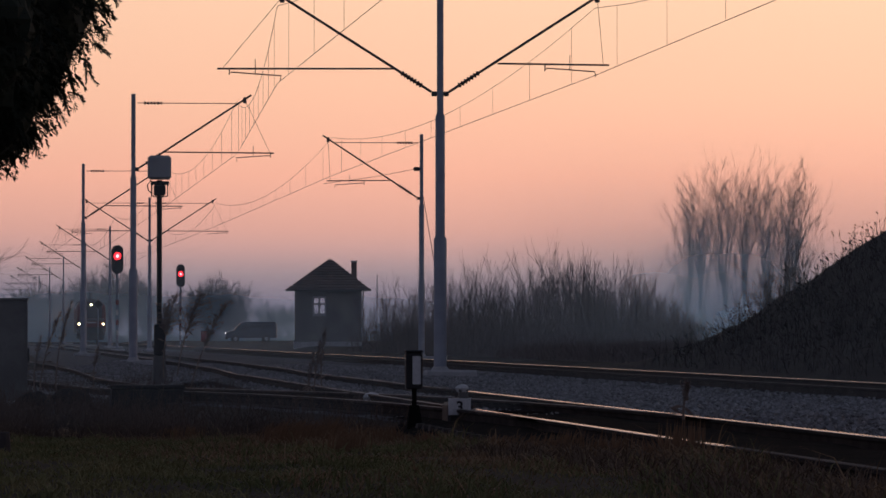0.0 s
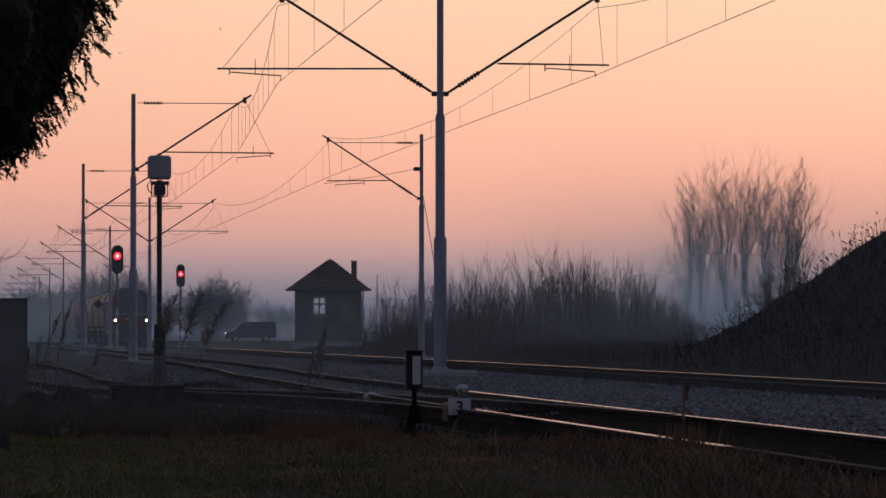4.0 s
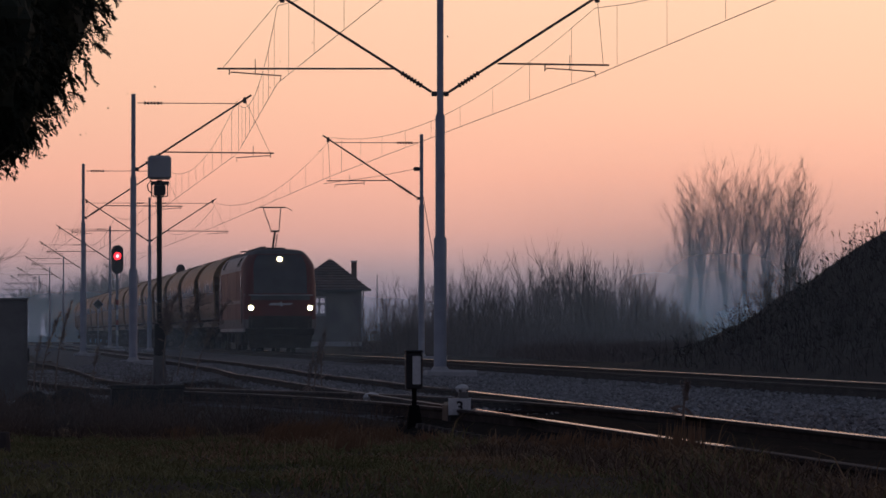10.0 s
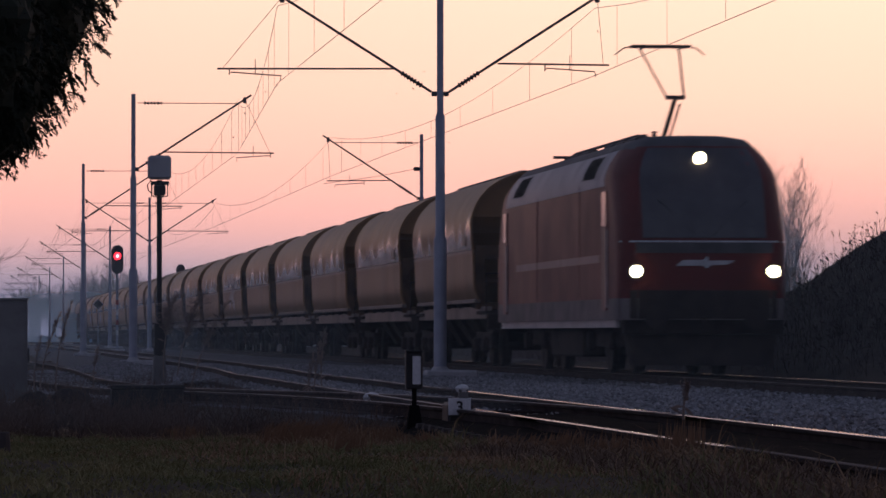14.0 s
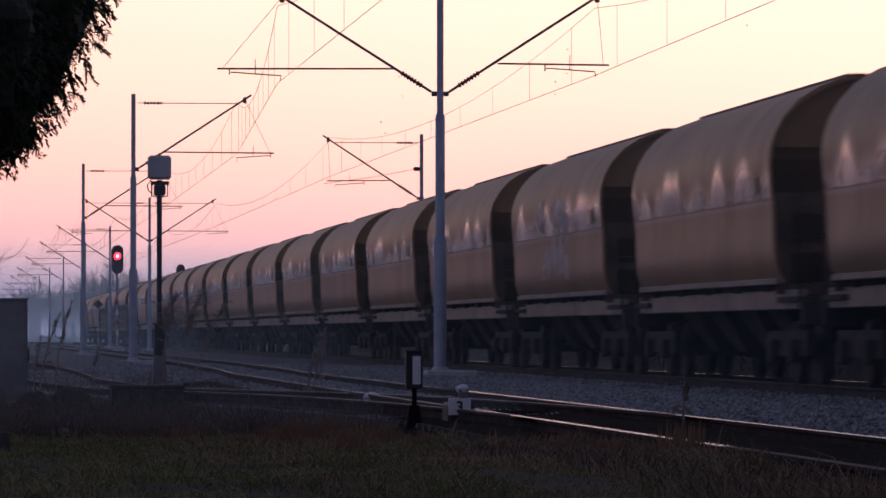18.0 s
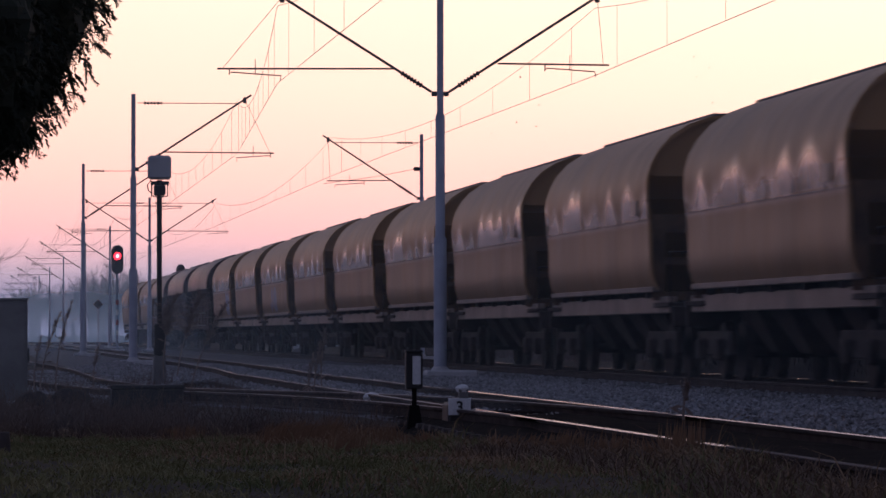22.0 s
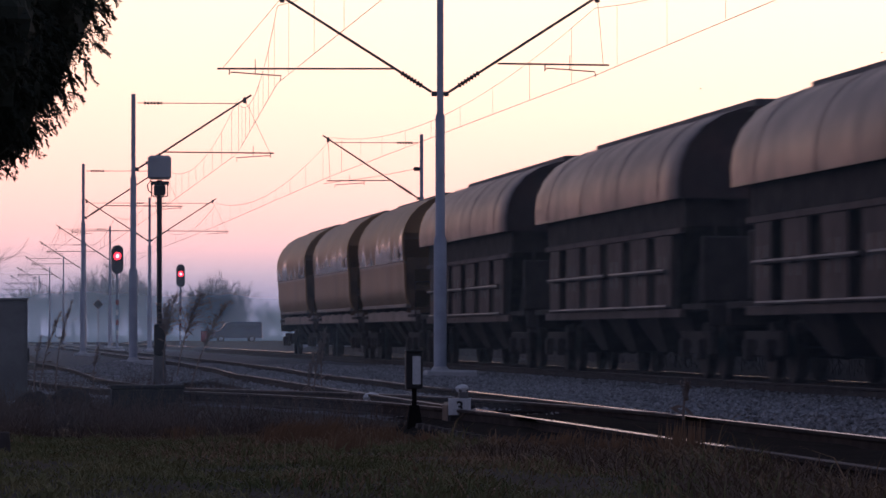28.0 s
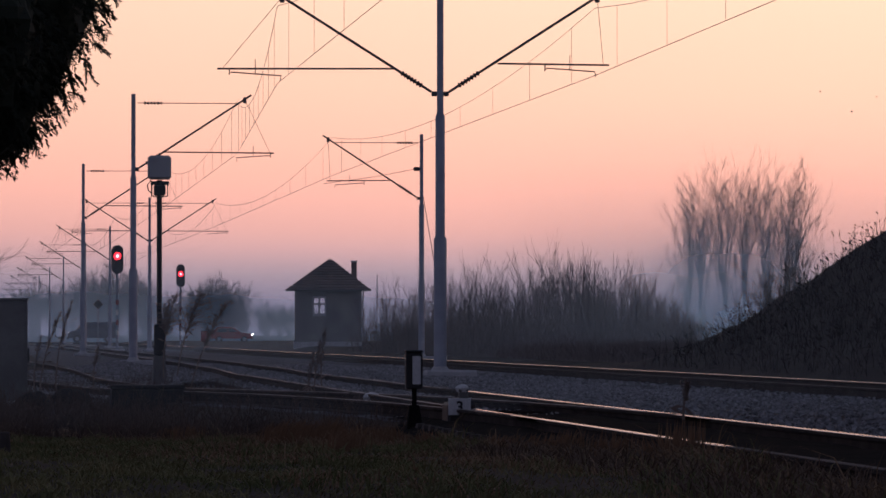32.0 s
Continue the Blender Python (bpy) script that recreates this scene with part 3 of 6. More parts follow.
def dome_meshes(seed, H, R, fork, limbs, depth, kids, trunk_r, rmin, spread=0.34, up=0.05, bark=M_BARK, twig=M_TWIG):
    """A short trunk that forks into long upswept limbs whose tips lie on a dome of height H and radius R."""
    rng = random.Random(seed)
    trunk, crown = G(), G()
    pts = [Vector((rng.gauss(0, 0.012) * H, rng.gauss(0, 0.012) * H, -0.2 + H * 0.8 * k / 6)) for k in range(7)]
    trunk.tube(pts, [trunk_r * (1 - 0.14 * k) for k in range(7)], 7)
    for k in range(limbs):
        f = (k + 0.5) / limbs
        a = k * 2.4 + rng.uniform(-0.4, 0.4)
        out = R * math.sqrt(f) * rng.uniform(0.85, 1.05)
        tip = Vector((math.cos(a) * out, math.sin(a) * out, H * (0.42 + 0.55 * math.sqrt(max(0, 1 - (out / (1.12 * R)) ** 2))) * rng.uniform(0.95, 1.04)))
        u = min(0.75, fork + 0.5 * (1 - f) * rng.uniform(0.3, 1.0))
        i = min(5, int(u * 6))
        b = pts[i].lerp(pts[i + 1], u * 6 - i)
        d = tip - b
        start = Vector((d.x * 1.2, d.y * 1.2, d.z * 0.85))
        branchy(crown, rng, b, start, d.length * 0.8, trunk_r * 0.34 * (1.1 - 0.5 * u), depth, spread, up, kids, seg=5, rmin=rmin, wob=0.05)
    return trunk.mesh("trunk", bark), crown.mesh("crown", twig)


POPLARS = [dome_meshes(60 + i, 10.7, 0.75, 0.18, 14, 3, 4, 0.14, 0.0045, 0.4, 0.03, M_PALEBARK, M_PALEBARK) for i in range(4)]
for i, (c, yy, k) in enumerate(((1226, 305, 0.86), (1250, 300, 0.99), (1288, 298, 1.0), (1328, 304, 1.0), (1366, 300, 0.98), (1404, 306, 1.01), (1422, 302, 0.92))):
    bare_tree(POPLARS[i % 4], pose((c + 62) / 8307 * yy, yy, 0, 0, 0, 70 * i) @ Matrix.Scale(k, 4), "tall leafless poplar with upswept branches standing in blue mist", "row of poplars")
ROUND = [dome_meshes(70 + i, 6.6, 2.3, 0.04, 22, 3, 4, 0.17, 0.014, 0.5, 0.03) for i in range(3)]
for i, (c, yy, k) in enumerate(((384, 500, 0.9), (360, 510, 0.86), (404, 505, 0.86), (424, 515, 0.6), (342, 520, 0.66), (372, 495, 0.84), (470, 640, 0.7), (492, 660, 0.62), (512, 650, 0.7), (545, 640, 0.6),
                                (205, 560, 1.2), (232, 580, 1.1), (182, 600, 1.0), (160, 640, 1.25), (128, 700, 1.1), (95, 720, 1.0), (60, 720, 1.2), (30, 740, 1.0), (255, 620, 0.9), (300, 640, 0.8))):
    bare_tree(ROUND[i % 3], pose((c + 62) / 8307 * yy, yy, -0.2, 0, 0, 50 * i) @ Matrix.Scale(k, 4), "round-headed bare tree, pale in the mist", "hazy trees beyond the road")
LEFT_TREE = tree_meshes(91, 6.2, 0.16, 12, 0.6, 0.03, 0.007, 0.2, 5, 0.6, 0.8)
bare_tree(LEFT_TREE, pose(-3.3, 230, 0, 0, 0, 20) @ Matrix.Scale(1.3, 4), "bare tree beside the siding with drooping twigs")


def conifer():
    t = thing("conifer_tree", "dense dark evergreen with drooping feathery sprays", "tree", at=pose(-0.90, 35, 0.05))
    part("trunk", G().tube([(0, 0, -0.6), (0, 0, 2.0), (0.03, 0, 7.5)], [0.16, 0.12, 0.03], 9), M_BARK, t, smooth=True)

    def rim(a, z):
        k = (z - 3.2) / (1.58 if z < 3.2 else 3.6)
        if abs(k) >= 1:
            return 0.0
        return 1.88 * math.sqrt(1 - k * k) * (1 + 0.08 * math.sin(5 * a + 2.1 * z) + 0.06 * math.sin(11 * a - 3 * z) + 0.10 * noise.noise(Vector((2.2 * math.cos(a), 2.2 * math.sin(a), z * 1.7))) + 0.09 * noise.noise(Vector((9 * math.cos(a), 9 * math.sin(a), z * 4.2))))

    n, m = 110, 60
    inner = G()
    inner.loft([[(0.91 * rim(6.2832 * w / n, z) * math.cos(6.2832 * w / n), 0.91 * rim(6.2832 * w / n, z) * math.sin(6.2832 * w / n), z) for w in range(n)] for z in [1.56 + 5.1 * i / m for i in range(m + 1)]])
    part("inner_foliage", inner, M_FIR, t)
    g, rng = G(), random.Random(3)
    done = 0
    while done < 9500:
        a, z = rng.uniform(0, 6.2832), rng.uniform(1.45, 6.6)
        r = rim(a, z)
        if r < 0.25:
            continue
        done += 1
        out = Vector((math.cos(a), math.sin(a), 0))
        p = out * r * rng.uniform(0.85, 0.99) + Vector((0, 0, z))
        d = (out * rng.uniform(0.15, 0.8) + Vector((rng.gauss(0, 0.25), rng.gauss(0, 0.25), -rng.uniform(0.05, 0.75)))).normalized()
        L = rng.uniform(0.07, 0.17)
        c = d.cross(Vector((rng.gauss(0, 1), rng.gauss(0, 1), rng.gauss(0, 0.4)))).normalized()
        for k in range(20):
            u = (k + rng.random()) / 20
            b = p + d * L * u + Vector((0, 0, -0.05 * u * u))
            sd = c if k % 2 else -c
            e = b + (d * rng.uniform(0.5, 1.0) + sd * rng.uniform(0.3, 0.9) + Vector((rng.gauss(0, 0.2), rng.gauss(0, 0.2), -0.3))).normalized() * rng.uniform(0.03, 0.075) * (1.15 - 0.5 * u)
            w = (e - b).cross(d).normalized() * rng.uniform(0.0055, 0.012)
            h = b.lerp(e, 0.45)
            g.add([tuple(b), tuple(h + w), tuple(e), tuple(h - w)], [(0, 1, 2, 3)])
    part("crown", g, M_FIR, t)


conifer()


# ---- mound beyond the main track ----
def mound_h(x, y):
    prof = [(14.9, -0.25), (15.3, 0.12), (15.93, 0.4), (16.72, 0.72), (17.95, 1.4), (19.18, 2.26), (20.0, 2.84), (21, 3.5), (23, 4.12), (27, 4.3), (34, 3.2), (42, 0)]
    h = -0.3
    for (a, ha), (b, hb) in zip(prof, prof[1:]):
        if a <= x <= b:
            h = ha + (hb - ha) * (x - a) / (b - a)
    e = min(1, max(0, (y - 52) / 20)) * min(1, max(0, (122 - y) / 20))
    e = e * e * (3 - 2 * e)
    n = 0.16 * noise.noise(Vector((x * 0.9, y * 0.4, 3))) + 0.06 * noise.noise(Vector((x * 3, y * 1.5, 9)))
    return -0.25 + (h + 0.17 + n * min(1, max(0, (x - 15) / 2))) * e


def mound():
    xs = [14.9 + 0.3 * i for i in range(60)] + [33.5, 35, 37, 39, 42]
    ys = [50 + 1.2 * i for i in range(62)]
    g = G()
    g.add([(x, y, mound_h(x, y)) for y in ys for x in xs],
          [(j * len(xs) + i, j * len(xs) + i + 1, (j + 1) * len(xs) + i + 1, (j + 1) * len(xs) + i) for j in range(len(ys) - 1) for i in range(len(xs) - 1)])
    tagged(part("earth_mound", g, M_HUMUS, smooth=True), "steep dark earth mound overgrown with dead grass", "mound", kind="structure")
    w, rng = G(), random.Random(8)
    for i in range(5200):
        y = rng.uniform(74, 106)
        x = rng.uniform(15.2, 23)
        z = mound_h(x, y)
        if z < 0:
            continue
        p = Vector((x, y, z - 0.03))
        h = rng.uniform(0.08, 0.34) if rng.random() < 0.9 else rng.uniform(0.3, 0.75)
        q = p + Vector((rng.gauss(0, 0.1), rng.gauss(0, 0.1), h))
        s = Vector((0.007, 0, 0))
        w.add([tuple(p - s), tuple(p + s), tuple(q)], [(0, 1, 2)])
        if h > 0.3:
            for k in range(5):
                b = p.lerp(q, rng.uniform(0.5, 1))
                e = b + Vector((rng.gauss(0, 0.06), rng.gauss(0, 0.06), rng.uniform(0.02, 0.1)))
                w.add([tuple(b), tuple(e), tuple(e + Vector((0.018, 0, 0.02)))], [(0, 1, 2)])
    tagged(part("mound_grass", w, M_MOUNDGRASS), "dead grass and seed heads on the mound", "grass", kind="stuff")


mound()
for i in range(9):
    x = 19.0 + 0.3 * i * RNG.uniform(0.6, 1.2)
    y = RNG.uniform(100, 112)
    x = (RNG.uniform(1330, 1500) + 62) / 8307 * y
    shrub(THIN[i % 2], pose(x, y, mound_h(x, y) - 0.15, 0, RNG.uniform(-20, 8), RNG.uniform(0, 360)) @ Matrix.Scale(RNG.uniform(0.3, 0.55), 4), "thin bare bush rooted on the mound's slope", "bushes on the mound")


# ---- signal box hut ----
def hut():
    t = thing("trackside_hut", "small plastered railway hut with a hipped tile roof", "house", at=pose(19.75, 256, 0, 0, 0, -4))
    w, d, h = 1.82, 1.9, 3.15
    g = G()
    g.box(-w, -0.85 + 0.0, -d, -d + 0.3, 0, h); g.box(-0.12, w, -d, -d + 0.3, 0, h)
    g.box(-0.85, -0.12, -d, -d + 0.3, 0, 1.78); g.box(-0.85, -0.12, -d, -d + 0.3, 2.8, h)
    g.box(-w, -1.0, d - 0.3, d, 0, h); g.box(0.55, w, d - 0.3, d, 0, h); g.box(-1.0, 0.55, d - 0.3, d, 0, 1.7); g.box(-1.0, 0.55, d - 0.3, d, 2.88, h); g.box(-w, -w + 0.3, -d + 0.3, d - 0.3, 0, h); g.box(w - 0.3, w, -d + 0.3, d - 0.3, 0, h)
    part("wall", g, M_RENDER, t)
    part("plinth", G().box(-w - 0.05, w + 0.05, -d - 0.05, d + 0.05, -0.3, 0.35, 0.02), M_CONCRETE, t)
    part("ceiling_slab", G().box(-w, w, -d, d, h, h + 0.08), M_RENDER, t)
    win = part("window", G().box(-0.87, -0.10, -d - 0.02, -d + 0.1, 1.72, 1.78, 0.005), M_CONCRETE, t, "white two-casement window with a sill")
    for x0, x1 in ((-0.83, -0.52), (-0.45, -0.14)):
        for z0, z1 in ((1.84, 2.36), (2.44, 2.74)):
            part("pane", G().box(x0 + 0.03, x1 - 0.03, -d + 0.06, -d + 0.07, z0, z1), M_PANEPALE, win)
    fr = G()
    for x in (-0.85, -0.545, -0.2):
        fr.box(x, x + (0.12 if x == -0.545 else 0.08), -d + 0.02, -d + 0.1, 1.78, 2.8)
    for z in (1.78, 2.34, 2.70):
        fr.box(-0.85, -0.12, -d + 0.025, -d + 0.09, z, z + 0.1)
    part("window_frame", fr, M_FRAME, win)
    e, zt = 0.45, 4.85
    roof = part("roof", G().loft([[(-w - e, -d - e, h), (w + e, -d - e, h), (w + e, d + e, h), (-w - e, d + e, h)],
                                  [(0.05, -0.15, zt), (0.19, -0.15, zt), (0.19, 0.15, zt), (0.05, 0.15, zt)]]), M_ROOFTILE, t, "sagging dark clay tile roof")
    n = 12
    for i in range(n):
        a, b = i / n, (i + 1) / n
        for side in range(4):
            L = lambda k, o: ((w + e + o) * (1 - k) + 0.07 * k, (d + e + o) * (1 - k) + 0.15 * k, h + (zt - h) * k)
            (xa, ya, za), (xb, yb, zb) = L(a, 0.05), L(b, 0.02)
            zz = 0.035
            if side == 0: q = [(-xa, -ya, za + zz), (xa, -ya, za + zz), (xb, -yb, zb), (-xb, -yb, zb)]
            elif side == 1: q = [(xa, -ya, za + zz), (xa, ya, za + zz), (xb, yb, zb), (xb, -yb, zb)]
            elif side == 2: q = [(xa, ya, za + zz), (-xa, ya, za + zz), (-xb, yb, zb), (xb, yb, zb)]
            else: q = [(-xa, ya, za + zz), (-xa, -ya, za + zz), (-xb, -yb, zb), (-xb, yb, zb)]
            q = [(x + 0.12 * (z - h) / (zt - h), y, z) for x, y, z in q]
            g = G().add(q + [(x, y, z - 0.05) for x, y, z in q], [(0, 1, 2, 3), (7, 6, 5, 4), (0, 4, 5, 1), (1, 5, 6, 2), (2, 6, 7, 3), (3, 7, 4, 0)])
            part("tile_course", g, M_ROOFTILE, roof)
    part("gutter", G().tube([(-w - e - 0.04, -d - e - 0.04, h - 0.02), (w + e + 0.04, -d - e - 0.04, h - 0.02)], 0.05, 6), M_TUBE, t)
    ch = part("chimney", G().box(1.28, 1.58, 0.2, 0.55, 3.4, 4.7, 0.01), M_BRICK, t, "slim sooty brick chimney")
    part("chimney_cap", G().box(1.24, 1.62, 0.16, 0.59, 4.7, 4.78, 0.01), M_CONCRETE, ch)
    part("downpipe", G().tube([(w + 0.1, -d - 0.1, h - 0.05), (w + 0.06, -d - 0.06, 2.6), (w + 0.06, -d - 0.06, 0.0)], 0.04, 6), M_TUBE, t)


M_PANEPALE = mat("clear_window_pane", (0.9, 0.9, 0.9), (0.85, 0.85, 0.85), rough=0.05, bump=0)
M_PANEPALE.node_tree.nodes["Principled BSDF"].inputs["Transmission Weight"].default_value = 1.0
M_PANEPALE.node_tree.nodes["Principled BSDF"].inputs["IOR"].default_value = 1.02
hut()


# ---- signals ----
def oval(w, h, n=20):
    r = w / 2
    return [(r * math.cos(a), (h / 2 - r) * (1 if math.sin(a) >= 0 else -1) + r * math.sin(a)) for a in [2 * math.pi * (k + 0.5) / n for k in range(n)]]


def light_signal(x, y, zc, w, h, lamp_up, label):
    t = thing("light_signal", label, "railway signal", "signals at danger", pose(x, y, 0))
    part("post", G().tube([(0, 0, -0.4), (0, 0, zc + h * 0.3)], 0.07, 10), M_GALV, t, smooth=True)
    for i in range(4):
        part("post_band", G().tube([(0, 0, 0.7 + 0.55 * i), (0, 0, 0.97 + 0.55 * i)], 0.075, 10), M_REDBAND if i % 2 else M_WHITE, t, "red or white band" )
    o = oval(w, h)
    head = part("signal_head", G().loft([[(px, -0.32, zc + pz) for px, pz in o], [(px, -0.16, zc + pz) for px, pz in o], [(px * 0.9, -0.12, zc + pz * 0.95) for px, pz in o]]), M_BLACK, t, "oval black backing board")
    for k, dz in enumerate((lamp_up + 0.42, lamp_up, lamp_up - 0.42)):
        lens = G().disc((0, -0.345, zc + dz), w * (0.30 if k == 1 else 0.19), "y", 16, 0.04)
        part("lens", lens, M_REDLAMP if k == 1 else M_BLACK, head, "red lit lens" if k == 1 else "")
        hood = [(w * 0.25 * math.cos(a), w * 0.25 * math.sin(a)) for a in [math.pi * j / 10 for j in range(11)]]
        part("hood", G().loft([[(px, -0.33, zc + dz + pz) for px, pz in hood], [(px * 0.9, -0.62, zc + dz + pz * 0.9) for px, pz in hood]], closed=False, cap=False), M_BLACK, head)
    part("lamp_core", G().disc((0, -0.372, zc + lamp_up), w * 0.13, "y", 12, 0.02), M_REDCORE, head, "glaring red lamp")
    cage = part("ladder_basket", G().box(-0.22, 0.22, -0.14, 0.3, zc - h / 2 - 0.32, zc - h / 2 - 0.28), M_GALV, t)
    for px in (-0.21, 0.0, 0.21):
        part("bar", G().tube([(px, -0.13, zc - h / 2 - 0.3), (px, -0.13, zc - h / 2 + 0.12)], 0.012, 5), M_GALV, cage)
    part("foot", G().box(-0.4, 0.4, -0.4, 0.4, -0.4, -0.05, 0.03), M_CONCRETE, t)


M_REDBAND = mat("red_band_paint", (0.35, 0.04, 0.03), rough=0.6)
light_signal(8.25, 256, 4.82, 0.66, 1.56, 0.18, "tall colour light signal between the tracks showing red")
light_signal(15.25, 334, 4.92, 0.62, 1.62, 0.12, "colour light signal beyond the main track showing red")


def rear_mast():
    t = thing("signal_mast", "slim black signal mast topped by a grey box", "signal mast", at=pose(3.54, 86, 0))
    part("post", G().tube([(0, 0, -0.3), (0, 0, 3.55)], 0.05, 10), M_BLACK, t, smooth=True)
    box = part("backing_box", G().box(-0.215, 0.215, -0.1, 0.1, 3.56, 4.0, 0.045), M_PALEBOX, t, "pale grey sheet metal box", smooth=True)
    part("lip", G().box(-0.19, 0.19, -0.112, -0.098, 3.6, 3.96, 0.005), M_PALEBOX, box)
    br = part("bracket", G().box(-0.16, 0.17, -0.02, 0.02, 3.46, 3.53), M_BLACK, t)
    for px in (-0.14, 0.15):
        part("bracket_bar", G().tube([(px, 0, 3.5), (px, 0, 3.26), (0, 0, 3.24)], 0.015, 5), M_BLACK, br)
    part("lamp_housing", G().box(-0.1, 0.11, -0.13, 0.16, 3.27, 3.46, 0.02), M_BLACK, t)
    part("cable_loop", G().tube([(-0.13, 0, 3.3), (-0.2, 0, 3.36), (-0.22, 0, 3.46), (-0.15, 0, 3.55)], 0.012, 5), M_BLACK, t)
    part("junction_box", G().box(-0.1, 0.11, -0.14, 0.02, 0.35, 0.91, 0.012), M_BLACK, t, "black cable junction box")
    part("foundation", G().box(-0.11, 0.11, -0.11, 0.11, -0.5, 0.33, 0.02), M_GREYBOX, t)
    part("band", G().tube([(0, 0, 0.1), (0, 0, 0.34)], 0.056, 10), M_GREYBOX, t)


rear_mast()


# ---- foreground railway furniture ----
def switch_lantern():
    t = thing("switch_lantern", "black points lantern with a white panel on a short stand", "switch lantern", at=pose(4.42, 46.2, 0.04) @ Matrix.Scale(0.9, 4))
    h = part("housing", G().box(-0.1, 0.085, -0.09, 0.09, 0.16, 0.56, 0.012), M_BLACK, t)
    part("roof_cap", G().box(-0.105, 0.09, -0.095, 0.095, 0.56, 0.585, 0.006), M_BLACK, h)
    part("white_panel", G().box(-0.03, 0.062, -0.098, -0.09, 0.21, 0.52, 0.002), M_WHITE, h, "milky white glass panel")
    fr = G()
    fr.box(-0.044, -0.03, -0.102, -0.09, 0.195, 0.535); fr.box(0.062, 0.076, -0.102, -0.09, 0.195, 0.535)
    part("panel_frame", fr, M_BLACK, h)
    part("spindle", G().tube([(0, 0, -0.25), (0, 0, 0.16)], 0.028, 8), M_VENT, t)
    part("foot", G().loft([[(-0.09, -0.09, -0.3), (0.09, -0.09, -0.3), (0.09, 0.09, -0.3), (-0.09, 0.09, -0.3)],
                           [(-0.05, -0.05, -0.02), (0.05, -0.05, -0.02), (0.05, 0.05, -0.02), (-0.05, 0.05, -0.02)]]), M_VENT, t)


def switch_box():
    t = thing("point_machine", "dark point machine box with a white number plate", "point machine", at=pose(4.775, 45.3, 0.085) @ Matrix.Scale(0.86, 4))
    part("case", G().box(-0.13, 0.18, 0.0, 0.7, -0.32, -0.03, 0.03), M_BLACK, t)
    pl = part("number_plate", G().box(-0.13, 0.125, -0.025, -0.012, -0.17, 0.02, 0.003), M_WHITE, t, "white plate with a black 3")
    cu = bpy.data.curves.new("digit", "FONT")
    cu.body, cu.size, cu.extrude, cu.align_x, cu.offset = "3", 0.175, 0.001, "CENTER", 0.004
    tx = new("digit_tmp", cu)
    dg = bpy.context.evaluated_depsgraph_get()
    me = bpy.data.meshes.new_from_object(tx.evaluated_get(dg))
    bpy.data.objects.remove(tx)
    me.materials.clear(); me.materials.append(M_BLACK)
    part("digit", me, None, pl, at=pose(0.0, -0.028, -0.135, 90, 0, 0))
    part("rod", G().tube([(0.18, 0.3, -0.14), (1.0, 0.4, -0.14)], 0.02, 6), M_RAIL, t)
    part("plate_stand", G().box(-0.02, 0.02, -0.012, 0.0, -0.32, -0.1), M_BLACK, t)


def cabinet():
    t = thing("relay_cabinet", "grey trackside relay cabinet on a low base", "cabinet", at=pose(0.55, 69.6, 0))
    b = part("body", G().box(-0.38, 0.37, -0.25, 0.25, -0.25, 1.22, 0.01), M_GREYBOX, t)
    part("lid", G().box(-0.4, 0.385, -0.27, 0.27, 1.22, 1.26, 0.008), M_GREYBOX, b)
    part("door", G().box(-0.35, 0.33, -0.265, -0.25, -0.12, 1.17, 0.004), M_GREYBOX, b)
    part("hinge_block", G().box(0.37, 0.40, -0.1, 0.1, 0.32, 0.52, 0.004), M_BLACK, b)
    part("base", G().box(-0.37, 0.36, -0.24, 0.24, -0.5, -0.25), M_CONCRETE, t)


def cable_chest():
    t = thing("cable_chest", "low dark concrete cable chest in the grass", "cable chest", at=pose(2.42, 62.7, 0))
    part("chest", G().box(-0.48, 0.47, -0.4, 0.4, -0.5, 0.0, 0.02), M_DARKCON, t)
    part("cover", G().box(-0.5, 0.49, -0.42, 0.42, 0.0, 0.05, 0.015), M_DARKCON, t)


M_DARKCON = mat("dark_wet_concrete", (0.035, 0.033, 0.032), (0.024, 0.023, 0.022), rough=0.9, scale=3)
switch_lantern()
switch_box()
cabinet()
cable_chest()


